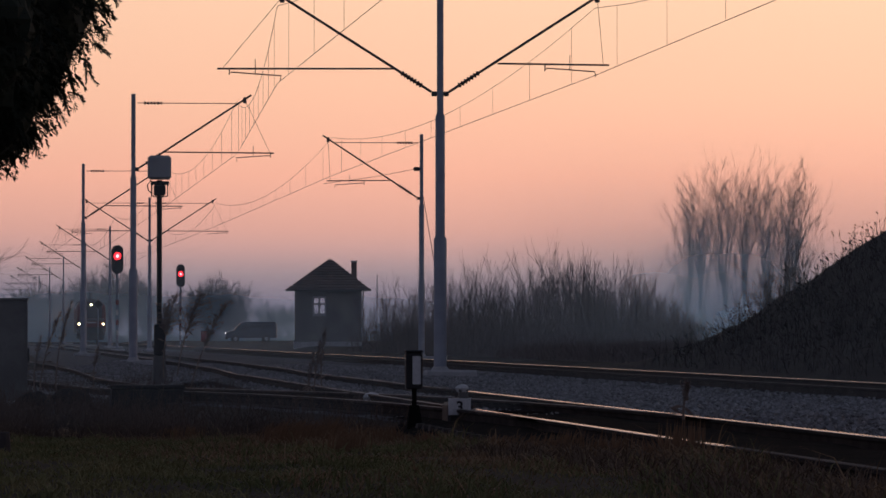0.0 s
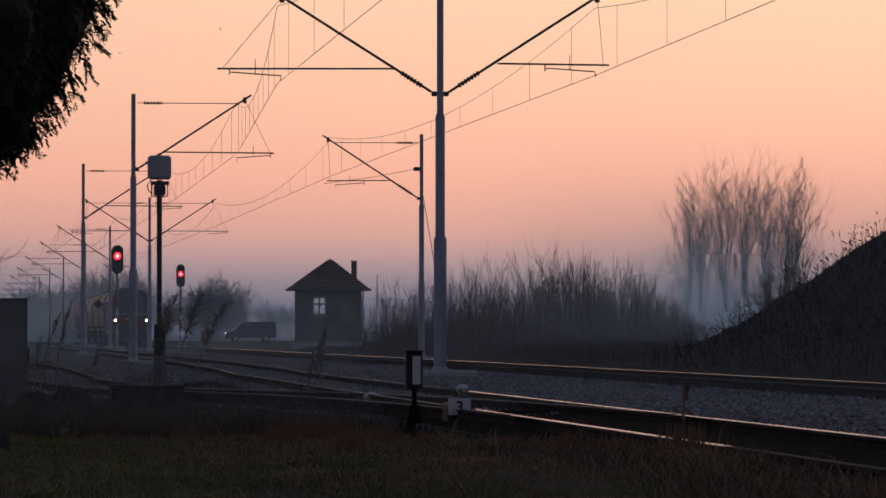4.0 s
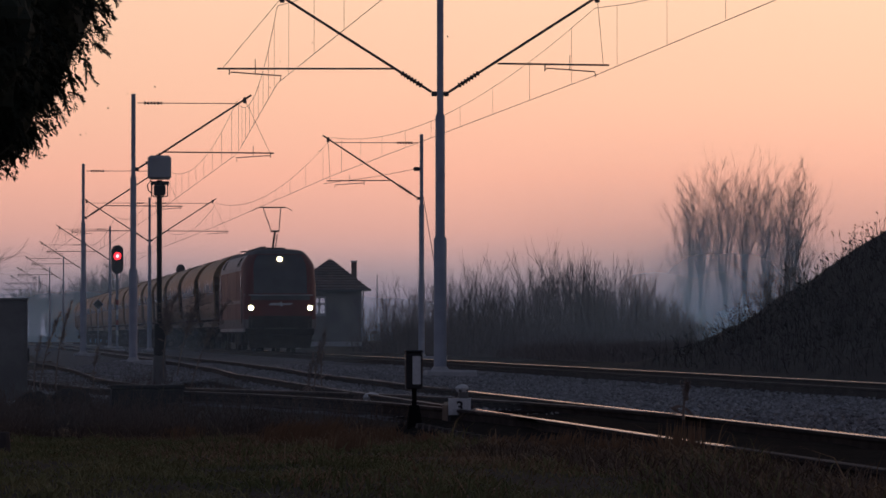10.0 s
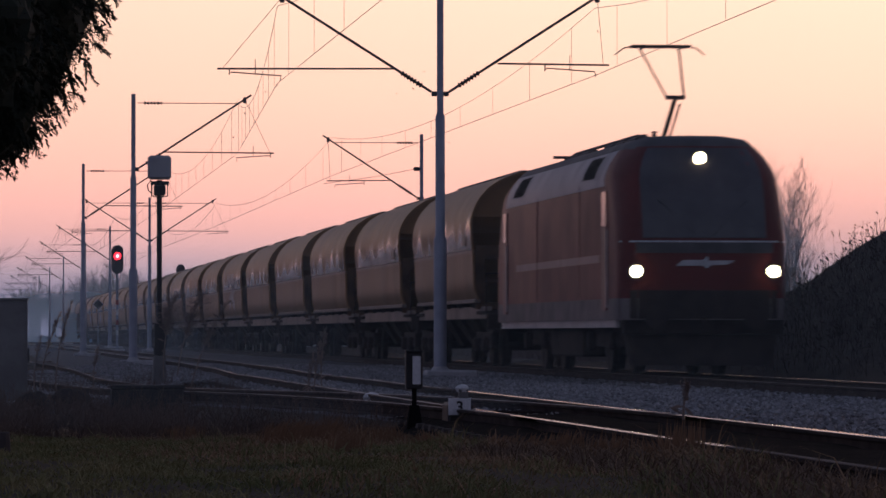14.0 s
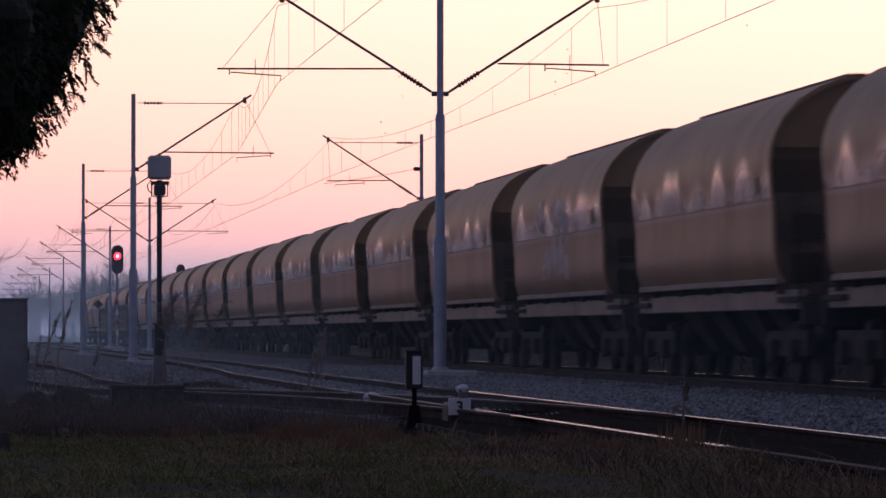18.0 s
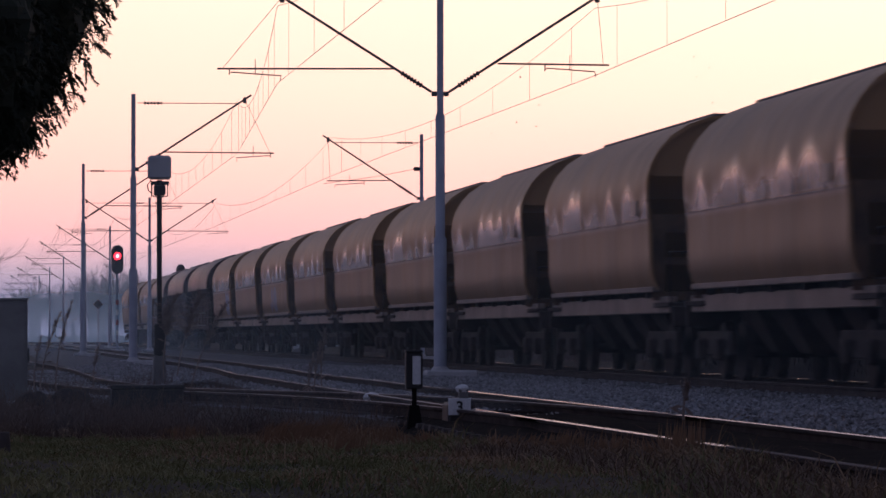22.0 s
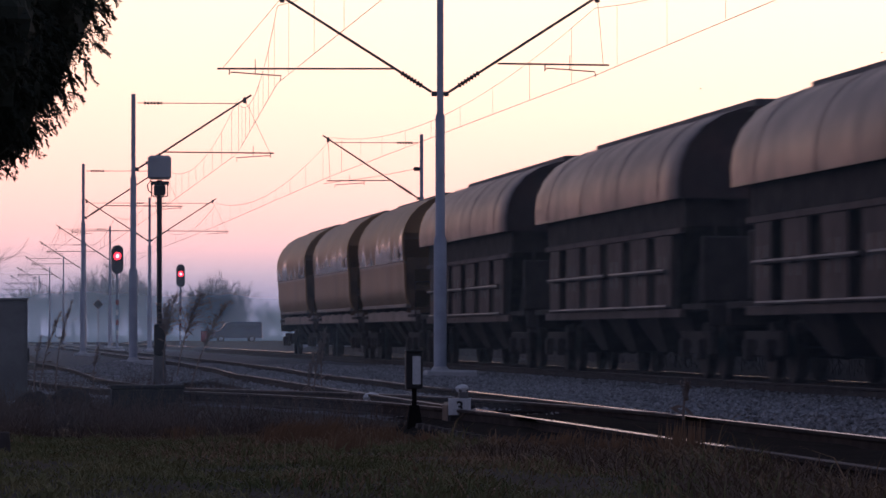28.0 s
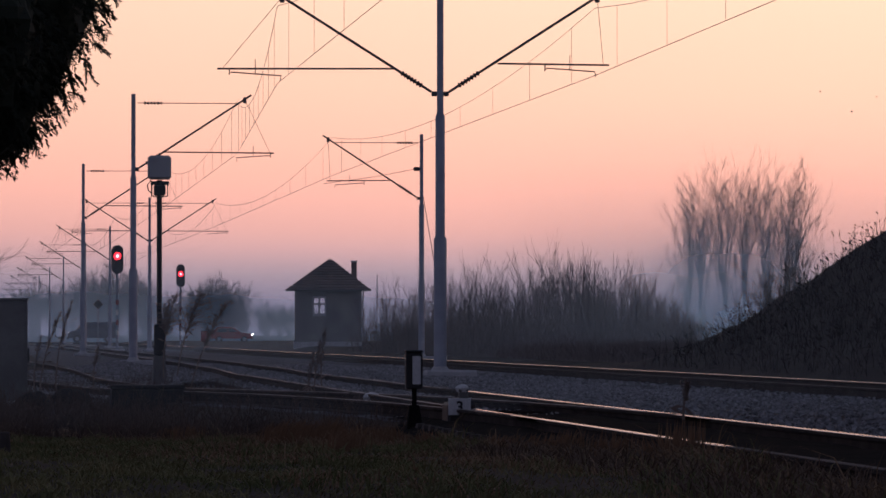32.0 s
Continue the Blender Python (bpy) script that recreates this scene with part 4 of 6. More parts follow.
# ---- grass of the near bank ----
def grass():
    green, dry, rng = G(), G(), random.Random(12)
    for i in range(95000):
        y = 17 + 44 * rng.random() ** 1.1
        lim = min(4.35 if y < 50 else siding_x(y) - 1.0, (1640 / 8307) * y)
        x = rng.uniform((-20 / 8307) * y, lim)
        tuft = noise.noise(Vector((x * 1.6, y * 0.5, 2))) + 0.5 * noise.noise(Vector((x * 5, y * 1.6, 12)))
        if tuft < -0.28 and rng.random() < 0.7:
            continue
        z = ground_height(x, y)
        dryness = 0.62 + 1.3 * noise.noise(Vector((x * 0.55, y * 0.16, 6))) + (y - 33) * 0.035 + (x - 2) * 0.24
        h = rng.uniform(0.012, 0.05) * (1.0 + 2.4 * max(0, tuft)) * (1.7 if x > 3.5 else 1.0)
        if rng.random() < 0.03:
            h *= 2.0
        a = rng.uniform(0, 6.28)
        w = h * rng.uniform(0.2, 1.5)
        p = Vector((x, y, z - 0.01))
        m = p + Vector((math.cos(a) * w * 0.35, math.sin(a) * w * 0.35, h * 0.65))
        q = p + Vector((math.cos(a) * w, math.sin(a) * w, h * rng.uniform(0.75, 1.0)))
        s = Vector((rng.uniform(0.0025, 0.005), 0.002, 0))
        (dry if dryness > rng.uniform(0.3, 0.9) else green).add([tuple(p - s), tuple(p + s), tuple(m + s * 0.7), tuple(m - s * 0.7), tuple(q)], [(0, 1, 2, 3), (3, 2, 4)])
    tagged(part("green_grass", green, M_GRASS), "short dull green winter grass on the bank", "grass", kind="stuff")
    tagged(part("dry_grass", dry, M_DRY), "dry reddish-brown grass blades on the bank", "grass", kind="stuff")


grass()


def verge():
    """Taller matted grass along the edge of the bank, before the loop track."""
    g, rng = G(), random.Random(22)
    for i in range(7000):
        y = rng.uniform(18, 31.5)
        x = rng.uniform(3.2, 4.6)
        clump = noise.noise(Vector((x * 3, y * 0.8, 31)))
        if clump < -0.15:
            continue
        h = rng.uniform(0.05, 0.16) * (0.75 + 0.9 * max(0, clump))
        p = Vector((x, y, ground_height(x, y) - 0.02))
        a, w = rng.uniform(0, 6.28), h * rng.uniform(0.3, 1.4)
        q = p + Vector((math.cos(a) * w, math.sin(a) * w, h))
        m = p.lerp(q, 0.6) + Vector((-math.cos(a) * w * 0.2, 0, h * 0.12))
        s = Vector((0.004, 0.001, 0))
        g.add([tuple(p - s), tuple(p + s), tuple(m + s * 0.7), tuple(m - s * 0.7), tuple(q)], [(0, 1, 2, 3), (3, 2, 4)])
    tagged(part("verge_grass", g, M_VERGE), "taller matted brown grass at the edge of the bank", "grass", kind="stuff")


verge()


def tussock(x, y, n, h, lean, seed):
    g, rng = G(), random.Random(seed)
    for i in range(n):
        p = Vector((rng.gauss(0, 0.07), rng.gauss(0, 0.07), 0))
        hh = h * rng.uniform(0.5, 1.0)
        d = lean * rng.uniform(0.5, 1.3)
        q = p + Vector((d * hh, rng.gauss(0, 0.1) * hh, hh))
        m = p.lerp(q, 0.5) + Vector((-0.08 * d * hh, 0, 0.04))
        s = Vector((0.0035, 0, 0))
        g.add([tuple(p - s), tuple(p + s), tuple(m + s), tuple(m - s), tuple(q)], [(0, 1, 2, 3), (3, 2, 4)])
    t = part("grass_tussock", g, M_RUST)
    t.matrix_basis = pose(x, y, ground_height(x, y) - 0.02)
    tagged(t, "tall dry rust-coloured grass tussock on the bank", "grass", kind="stuff")


for k, (c, yy, h, ln) in enumerate(((478, 40, 0.24, 0.4), (500, 39, 0.28, 0.5), (530, 41, 0.26, 0.4), (560, 42, 0.3, 0.5), (590, 43, 0.28, 0.3), (640, 44, 0.2, 0.4), (690, 40, 0.22, -0.2), (330, 46, 0.2, 0.1), (295, 47, 0.16, 0.2),
                                    (610, 33, 0.2, 0.3), (1000, 30, 0.2, 0.2), (1090, 28, 0.22, 0.1), (1180, 27, 0.2, -0.2), (880, 33, 0.14, 0.2), (760, 36, 0.18, -0.1), (1220, 27.5, 0.3, 0.05), (930, 31, 0.18, 0.3))):
    tussock((c + 62) / 8307 * yy, yy, 80, h, ln, 100 + k)


# ---- dead weeds by the siding ----
def weed(base, tip, y, head, seed, label="tall dead weed with a feathery seed head beside the track"):
    """A dry stalk with a plume; base and tip are (x, z)."""
    rng = random.Random(seed)
    t = thing("dead_weed", label, "weed", "dead weeds beside the siding", pose(base[0], y, base[1]))
    d = Vector((tip[0] - base[0], 0, tip[1] - base[1]))
    bend = Vector((0.05 * d.z, 0, 0))
    pt = lambda u: d * u - bend * (4 * u * (1 - u))
    part("stalk", G().tube([pt(u / 6) for u in range(7)], [0.014 - 0.0015 * u for u in range(7)], 5), M_WEED, t)
    g = G()
    n = int(190 * head)
    for i in range(n):
        u = rng.uniform(0.5, 0.98)
        b = pt(u)
        spread = head * 0.3 * math.sin(math.pi * (u - 0.42) / 0.62)
        e = b + d.normalized() * rng.uniform(0.05, 0.16) + Vector((rng.gauss(0, 1), rng.gauss(0, 1), rng.gauss(0, 0.3))) * spread * 0.55
        g.tube([b, b.lerp(e, 0.5) + Vector((0, 0, 0.01)), e], [0.004, 0.003, 0.002], 3, cap=False)
        for k in range(4):
            c = b.lerp(e, rng.uniform(0.5, 1.05))
            s = rng.uniform(0.007, 0.016)
            o = [Vector((rng.gauss(0, s), rng.gauss(0, s), rng.gauss(0, s))) for _ in range(3)]
            g.add([tuple(c + v) for v in o], [(0, 1, 2)])
    part("seed_head", g, M_WEED, t)
    for i in range(5):
        b = pt(rng.uniform(0.15, 0.6))
        e = b + Vector((rng.gauss(0, 0.12), rng.gauss(0, 0.1), rng.uniform(-0.12, 0.1)))
        part("dry_leaf", G().add([tuple(b), tuple(b.lerp(e, 0.5) + Vector((0, 0, 0.02))), tuple(e), tuple(b.lerp(e, 0.5) - Vector((0, 0, 0.012)))], [(0, 1, 2, 3)]), M_WEED, t)


def px_weed(x0, y0, x1, y1, y, head, seed):
    k = y / 8307
    weed(((x0 + 62) * k, 0.717 - (y0 - 593) * k), ((x1 + 62) * k, 0.717 - (y1 - 593) * k), y, head, seed)


for i, w in enumerate(((288, 670, 308, 528, 84, 1.0), (312, 665, 355, 522, 83, 1.0), (335, 690, 398, 540, 82, 0.55), (280, 668, 296, 545, 88, 0.7), (98, 690, 124, 545, 78, 0.35), (70, 690, 104, 560, 78, 0.25), (60, 690, 72, 600, 80, 0.2),
                       (556, 720, 566, 615, 66, 0.18), (573, 725, 574, 590, 66, 0.22), (545, 730, 552, 640, 64, 0.15), (165, 690, 172, 620, 82, 0.2), (1216, 745, 1222, 695, 38, 0.15))):
    px_weed(*w, 300 + i)


def siding_brush():
    g, rng = G(), random.Random(15)
    for i in range(24000):
        y = rng.uniform(47, 92) if i % 2 else rng.uniform(46, 66)
        x = rng.uniform(-0.3, 4.6)
        if abs(x - siding_x(y)) < 0.84 or noise.noise(Vector((x * 1.3, y * 0.3, 21))) < (-0.3 if y < 64 else -0.02):
            continue
        h = rng.uniform(0.04, 0.2) if rng.random() < 0.85 else rng.uniform(0.2, 0.5)
        p = Vector((x, y, ground_height(x, y) - 0.02))
        q = p + Vector((rng.gauss(0, 0.3) * h, rng.gauss(0, 0.3) * h, h))
        s = Vector((0.005, 0, 0))
        g.add([tuple(p - s), tuple(p + s), tuple(q)], [(0, 1, 2)])
        for k in range(2):
            b = p.lerp(q, rng.uniform(0.3, 0.9))
            e = b + Vector((rng.gauss(0, 0.3) * h, rng.gauss(0, 0.2) * h, rng.uniform(0.05, 0.4) * h))
            g.add([tuple(b - s * 0.6), tuple(b + s * 0.6), tuple(e)], [(0, 1, 2)])
    tagged(part("siding_brush", g, M_SCRUB), "low dead stalks and brush beside the siding", "brush", kind="stuff")


siding_brush()


# ---- level crossing: road, vehicles, sign ----
ROAD_Y = 440
tagged(part("road", G().box(-90, 10.9, ROAD_Y - 3.2, ROAD_Y + 3.2, -0.6, 0.02).box(14.9, 240, ROAD_Y - 3.2, ROAD_Y + 3.2, -0.6, 0.02).box(10.9, 14.9, ROAD_Y - 3.2, ROAD_Y + 3.2, -0.6, -0.015), M_ASPHALT), "asphalt road over the level crossing", "road", kind="structure")
M_VANPAINT = mat("dark_blue_van_paint", (0.035, 0.045, 0.075), (0.03, 0.038, 0.065), rough=0.3, scale=1, bump=0.0, coat=0.4)
M_CARPAINT = mat("red_car_paint", (0.32, 0.035, 0.03), (0.28, 0.03, 0.026), rough=0.3, scale=1, bump=0.0, coat=0.4)
M_CARGLASS = mat("car_glass", (0.06, 0.07, 0.085), (0.05, 0.055, 0.07), rough=0.05, bump=0, spec=1.0)
M_RUBBER = mat("tyre_rubber", (0.02, 0.02, 0.02), rough=0.8)
M_CARLAMP = glow_mat("vehicle_headlamp", (1.0, 0.96, 0.88), 22.0)


def vehicle(name, label, category, side, width, paint, wheels, r, glass, lamp_z):
    """A vehicle that faces -x; side is its outline (x, z), glass a list of side window outlines."""
    t = thing(name, label, category)
    h = width / 2
    n = len(side)
    g = G()
    rings = []
    for y, k in ((-h, 0.94), (-h + 0.1, 1.0), (h - 0.1, 1.0), (h, 0.94)):
        cx = sum(p[0] for p in side) / n
        rings.append([(cx + (x - cx) * (0.985 if k < 1 else 1), y * (1 if z < 1.0 else 0.9), 0.45 + (z - 0.45) * (k if z > 0.45 else 1)) for x, z in side])
    g.loft(rings)
    body = part("body", g, paint, t, smooth=True)
    for s in (-1, 1):
        for out in glass:
            part("side_window", G().add([(x, s * (h * (0.93 if z > 1 else 0.99) + 0.004), 0.45 + (z - 0.45) * 0.95) for x, z in out], [tuple(range(len(out)))]), M_CARGLASS, body, "dark side window")
        part("headlamp", G().disc((0.08, s * (h - 0.28), lamp_z), 0.1, "x", 12, 0.12), M_CARLAMP, body, "lit round headlamp")
        for x in wheels:
            w = part("wheel", G().tube([(x, s * (h - 0.2), r), (x, s * (h + 0.01), r)], r, 18), M_RUBBER, t)
            part("rim", G().disc((x, s * (h + 0.012), r), r * 0.6, "y", 14, 0.02), M_GALV, w)
    part("bumper", G().box(-0.06, 0.12, -h + 0.08, h - 0.08, 0.32, 0.52, 0.03), M_BLACK, body)
    return t


def windscreen(t, x0, z0, x1, z1, h):
    part("windscreen", G().add([(x0 - 0.02, -h, z0), (x0 - 0.02, h, z0), (x1 - 0.02, h * 0.9, z1), (x1 - 0.02, -h * 0.9, z1)], [(0, 1, 2, 3)]), M_CARGLASS, t, "raked windscreen reflecting the sky")


van = vehicle("van", "dark blue delivery van with lit headlamps on the road", "van",
              [(0.0, 0.4), (0.0, 0.85), (0.35, 1.05), (0.75, 1.12), (1.35, 1.78), (1.6, 1.9), (4.6, 1.92), (4.72, 1.8), (4.75, 0.4)], 1.9, M_VANPAINT, (0.85, 3.75), 0.33,
              [[(1.15, 1.15), (1.55, 1.72), (2.1, 1.72), (2.1, 1.15)], [(2.25, 1.2), (2.25, 1.72), (4.4, 1.72), (4.4, 1.2)]], 0.78)
windscreen(van, 0.75, 1.12, 1.35, 1.78, 0.85)
car = vehicle("car", "small red hatchback with lit headlamps crossing the tracks", "car",
              [(0.0, 0.35), (0.0, 0.68), (0.3, 0.85), (1.1, 0.95), (1.75, 1.4), (2.1, 1.46), (3.2, 1.44), (3.7, 1.0), (3.85, 0.9), (3.88, 0.35)], 1.65, M_CARPAINT, (0.75, 3.1), 0.29,
              [[(1.3, 0.98), (1.8, 1.34), (2.25, 1.36), (2.25, 0.98)], [(2.35, 0.98), (2.35, 1.36), (3.1, 1.34), (3.4, 0.98)]], 0.68)
windscreen(car, 1.1, 0.95, 1.75, 1.4, 0.75)


def small_signs():
    t = thing("diamond_sign", "grey diamond-shaped railway sign on a thin post", "railway sign", at=pose(10.65, 378, 0))
    part("post", G().tube([(0, 0, -0.4), (0, 0, 3.0)], 0.035, 8), M_GALV, t)
    d = part("sign_plate", G().loft([[(-0.42, -0.05, 3.17), (0, -0.05, 2.75), (0.42, -0.05, 3.17), (0, -0.05, 3.59)], [(-0.42, -0.03, 3.17), (0, -0.03, 2.75), (0.42, -0.03, 3.17), (0, -0.03, 3.59)]]), M_DARKCON, t)
    part("rim", G().tube([(-0.42, -0.055, 3.17), (0, -0.055, 2.75), (0.42, -0.055, 3.17), (0, -0.055, 3.59), (-0.42, -0.055, 3.17)], 0.02, 4), M_GALV, d)
    b = thing("barrier_machine", "rusty red barrier drive box beside the crossing", "barrier machine", at=pose(21.9, 431, 0))
    part("case", G().box(-0.32, 0.32, -0.3, 0.3, 0.1, 1.05, 0.04), M_REDBAND, b)
    part("foot", G().box(-0.25, 0.25, -0.25, 0.25, -0.2, 0.1), M_CONCRETE, b)
    part("cover", G().box(-0.34, 0.34, -0.32, 0.32, 1.05, 1.1, 0.01), M_DARKCON, b)
    p = thing("wooden_post", "short dark wooden post stub in the grass", "post", at=pose(0.27, 33, 0))
    part("stub", G().tube([(0, 0, -0.35), (0, 0, -0.02), (0.003, 0, 0.03)], [0.055, 0.05, 0.04], 9), M_BARK, p)
    part("top_cap", G().tube([(0.003, 0, 0.03), (0.003, 0, 0.04)], [0.045, 0.03], 9), M_BARK, p)


small_signs()


def thin_pole():
    t = thing("thin_pole", "thin grey pole standing beside the hut", "pole", at=pose(21.9, 250, 0))
    part("shaft", G().tube([(0, 0, -0.3), (0.02, 0, 3.85)], [0.035, 0.025], 7), M_GALV, t)
    part("cap", G().tube([(0.02, 0, 3.85), (0.02, 0, 3.9)], [0.035, 0.02], 7), M_TUBE, t)


thin_pole()


def marker_stub():
    t = thing("marker_stub", "short dark concrete marker beside the number plate", "marker post", at=pose(4.88, 45.95, 0))
    part("stub", G().box(-0.045, 0.045, -0.045, 0.045, -0.4, 0.16, 0.01), M_GREYBOX, t)
    part("top", G().box(-0.05, 0.05, -0.05, 0.05, 0.16, 0.185, 0.008), M_GREYBOX, t)


marker_stub()


def earth_heap(x, y, w, h, seed):
    g, rng = G(), random.Random(seed)
    rings = []
    for k in range(7):
        f = k / 6
        r = w * math.cos(f * 1.45) ** 0.8
        rings.append([(r * (1 + 0.22 * noise.noise(Vector((2 * math.cos(a), 2 * math.sin(a), f * 2 + seed)))) * math.cos(a), 0.7 * r * math.sin(a), -0.12 + (h + 0.12) * math.sin(f * 1.5) * (1 + 0.25 * noise.noise(Vector((math.cos(a) * 1.5, math.sin(a) * 1.5, seed))))) for a in [0.4488 * j for j in range(14)]])
    g.loft(rings)
    t = thing("earth_heap", "low dark heap of earth and cinders beside the siding", "earth heap", "earth heaps by the siding", pose(x, y, ground_height(x, y)))
    part("earth", g, M_HUMUS, t, smooth=True)
    w2 = G()
    for i in range(70):
        a, f = rng.uniform(0, 6.28), rng.random() ** 0.5
        p = Vector((w * 0.9 * f * math.cos(a), w * 0.6 * f * math.sin(a), h * (1 - f * f) - 0.04))
        q = p + Vector((rng.gauss(0, 0.05), rng.gauss(0, 0.05), rng.uniform(0.05, 0.18)))
        w2.add([tuple(p - Vector((0.004, 0, 0))), tuple(p + Vector((0.004, 0, 0))), tuple(q)], [(0, 1, 2)])
    part("dead_stalks", w2, M_SCRUB, t)


for x, y, w, h, k in ((1.52, 67, 0.36, 0.26, 1), (0.98, 68, 0.3, 0.2, 2), (3.3, 61.5, 0.27, 0.17, 3), (2.95, 60, 0.24, 0.1, 4), (3.85, 55, 0.25, 0.1, 5)):
    earth_heap(x, y, w, h, k)
# unseen trees, added to darken the low sky reflected in the train's sides
for i, (x, y) in enumerate(((-7, 128), (-9, 172), (-8, 205), (-11, 250), (-10, 300), (-13, 350), (-14, 420))):
    bare_tree(ROUND[i % 3], pose(x, y, -0.2, 0, 0, 40 * i) @ Matrix.Scale(0.62 + 0.1 * (i % 3), 4), "unseen bare tree added to shape reflections on the train", "trees in the field by the siding")
for i, (x, y, s) in enumerate(((1.0, 58, 0.03), (2.55, 57, 0.05), (3.35, 59.5, 0.06), (4.93, 57, 0.085), (4.62, 50, 0.06), (4.88, 45.95, 0.05))):
    z = (0.0, 0.0, 0.0, -0.075, -0.13, 0.175)[i] if i > 2 else ground_height(x, y)
    st = part("pale_rag" if i > 2 else "dark_clod", G().loft([[(s * (1 + 0.3 * math.sin(3 * a + i)) * math.cos(a) * k, s * math.sin(a) * k, h) for a in [0.628 * j for j in range(10)]] for k, h in ((1.0, -0.02), (1.25, s * 0.4), (0.9, s * 0.9), (0.3, s * 1.1))]), M_WHITE if i > 2 else M_DARKCON)
    st.matrix_basis = pose(x, y, z)
    tagged(st, "crumpled pale scrap of litter lying by the points" if i > 2 else "dark clod of earth in the grass", "litter" if i > 2 else "clod")


# ---- the train ----
M_LOCORED = mat("locomotive_red", (0.165, 0.03, 0.027), (0.115, 0.024, 0.022), rough=0.5, scale=0.8, fine=14, bump=0.03, spec=0.13)
M_LOCOGREY = mat("locomotive_grey", (0.5, 0.475, 0.47), (0.38, 0.36, 0.36), rough=0.55, scale=1, spec=0.3)
M_ROOFDARK = mat("sooty_roof", (0.10, 0.094, 0.096), (0.06, 0.055, 0.056), rough=0.7, scale=1.5)
M_LOCOBAND = mat("dirty_grey_band", (0.2, 0.165, 0.16), (0.13, 0.11, 0.108), rough=0.65, scale=1.5, spec=0.2)
M_UNDER = mat("grimy_underframe", (0.055, 0.042, 0.036), (0.034, 0.027, 0.025), rough=0.92, scale=3, spec=0.2)
M_SCREEN = mat("windscreen_glass", (0.085, 0.076, 0.078), (0.065, 0.058, 0.06), rough=0.08, bump=0, spec=0.6)
M_TAN = mat("hopper_tan_paint", (0.33, 0.185, 0.078), (0.21, 0.124, 0.058), rough=0.22, scale=0.5, fine=0.55, bump=0.7, depth=0.14, rand=0.15, stretch=(1, 1, 0.6), spec=0.5)


def highlight_and_dust(m):
    """Puts the side's highlight into the gloss: ragged above the waist seam, dusty elsewhere."""
    nt = m.node_tree
    nd, lk = nt.nodes, nt.links
    b = nd["Principled BSDF"]
    tc = nd.new("ShaderNodeTexCoord")
    sep = nd.new("ShaderNodeSeparateXYZ"); lk.new(tc.outputs["Object"], sep.inputs[0])
    oi = nd.new("ShaderNodeObjectInfo")
    mp = nd.new("ShaderNodeMapping"); mp.inputs["Scale"].default_value = (0.0, 1.0, 0.12)
    lk.new(tc.outputs["Object"], mp.inputs[0])
    nz = nd.new("ShaderNodeTexNoise"); nz.noise_dimensions = "4D"
    nz.inputs["Scale"].default_value, nz.inputs["Detail"].default_value = 0.6, 1.5
    mw = nd.new("ShaderNodeMath"); mw.operation = "MULTIPLY"; mw.inputs[1].default_value = 2.0
    lk.new(oi.outputs["Random"], mw.inputs[0]); lk.new(mw.outputs[0], nz.inputs["W"])
    lk.new(mp.outputs[0], nz.inputs["Vector"])
    edge = nd.new("ShaderNodeMapRange")
    edge.inputs["From Min"].default_value, edge.inputs["From Max"].default_value = 0.3, 0.7
    edge.inputs["To Min"].default_value, edge.inputs["To Max"].default_value = 2.62, 3.5
    lk.new(nz.outputs["Fac"], edge.inputs["Value"])
    dz = nd.new("ShaderNodeMath"); dz.operation = "SUBTRACT"
    lk.new(edge.outputs[0], dz.inputs[0]); lk.new(sep.outputs["Z"], dz.inputs[1])
    top = nd.new("ShaderNodeMapRange"); top.interpolation_type = "SMOOTHSTEP"
    top.inputs["From Min"].default_value, top.inputs["From Max"].default_value = -0.16, 0.24
    lk.new(dz.outputs[0], top.inputs["Value"])
    low = nd.new("ShaderNodeMapRange"); low.interpolation_type = "SMOOTHSTEP"
    low.inputs["From Min"].default_value, low.inputs["From Max"].default_value = 2.52, 2.72
    low.inputs["To Min"].default_value = 0.12
    lk.new(sep.outputs["Z"], low.inputs["Value"])
    mu = nd.new("ShaderNodeMath"); mu.operation = "MULTIPLY"
    lk.new(top.outputs[0], mu.inputs[0]); lk.new(low.outputs[0], mu.inputs[1])
    for sock, lo, hi in (("Roughness", 0.46, 0.23), ("Specular IOR Level", 0.2, 1.0)):
        r = nd.new("ShaderNodeMapRange")
        r.inputs["To Min"].default_value, r.inputs["To Max"].default_value = lo, hi
        lk.new(mu.outputs[0], r.inputs["Value"]); lk.new(r.outputs[0], b.inputs[sock])


highlight_and_dust(M_TAN)
M_BROWN = mat("hopper_oxide_paint", (0.08, 0.038, 0.033), (0.042, 0.026, 0.026), rough=0.4, scale=0.9, fine=5, bump=0.1, depth=0.03, rand=0.12, spec=0.25)
M_SILL = mat("pale_sill_paint", (0.24, 0.18, 0.14), (0.15, 0.115, 0.095), rough=0.6, scale=1.2)
M_TYRE = mat("wheel_steel", (0.07, 0.056, 0.05), (0.045, 0.037, 0.034), rough=0.85, metal=0.1, scale=4, spec=0.2)
M_DECAL = mat("white_marking", (0.6, 0.6, 0.6), rough=0.5)


def plan(w, y0, y1, z, n=5, cx=0.55, cy=0.75):
    """Plan outline of a rounded body at height z, from nose y0 to tail y1."""
    pts = []
    for sx, sy, a0 in ((1, -1, -90), (1, 1, 0), (-1, 1, 90), (-1, -1, 180)):
        for k in range(n + 1):
            a = radians(a0 + 90 * k / n)
            px = sx * (w - cx + cx * abs(math.cos(a)))
            py = (y0 + cy - cy * abs(math.sin(a))) if sy < 0 else (y1 - cy + cy * abs(math.sin(a)))
            pts.append((px, py, z))
    return pts


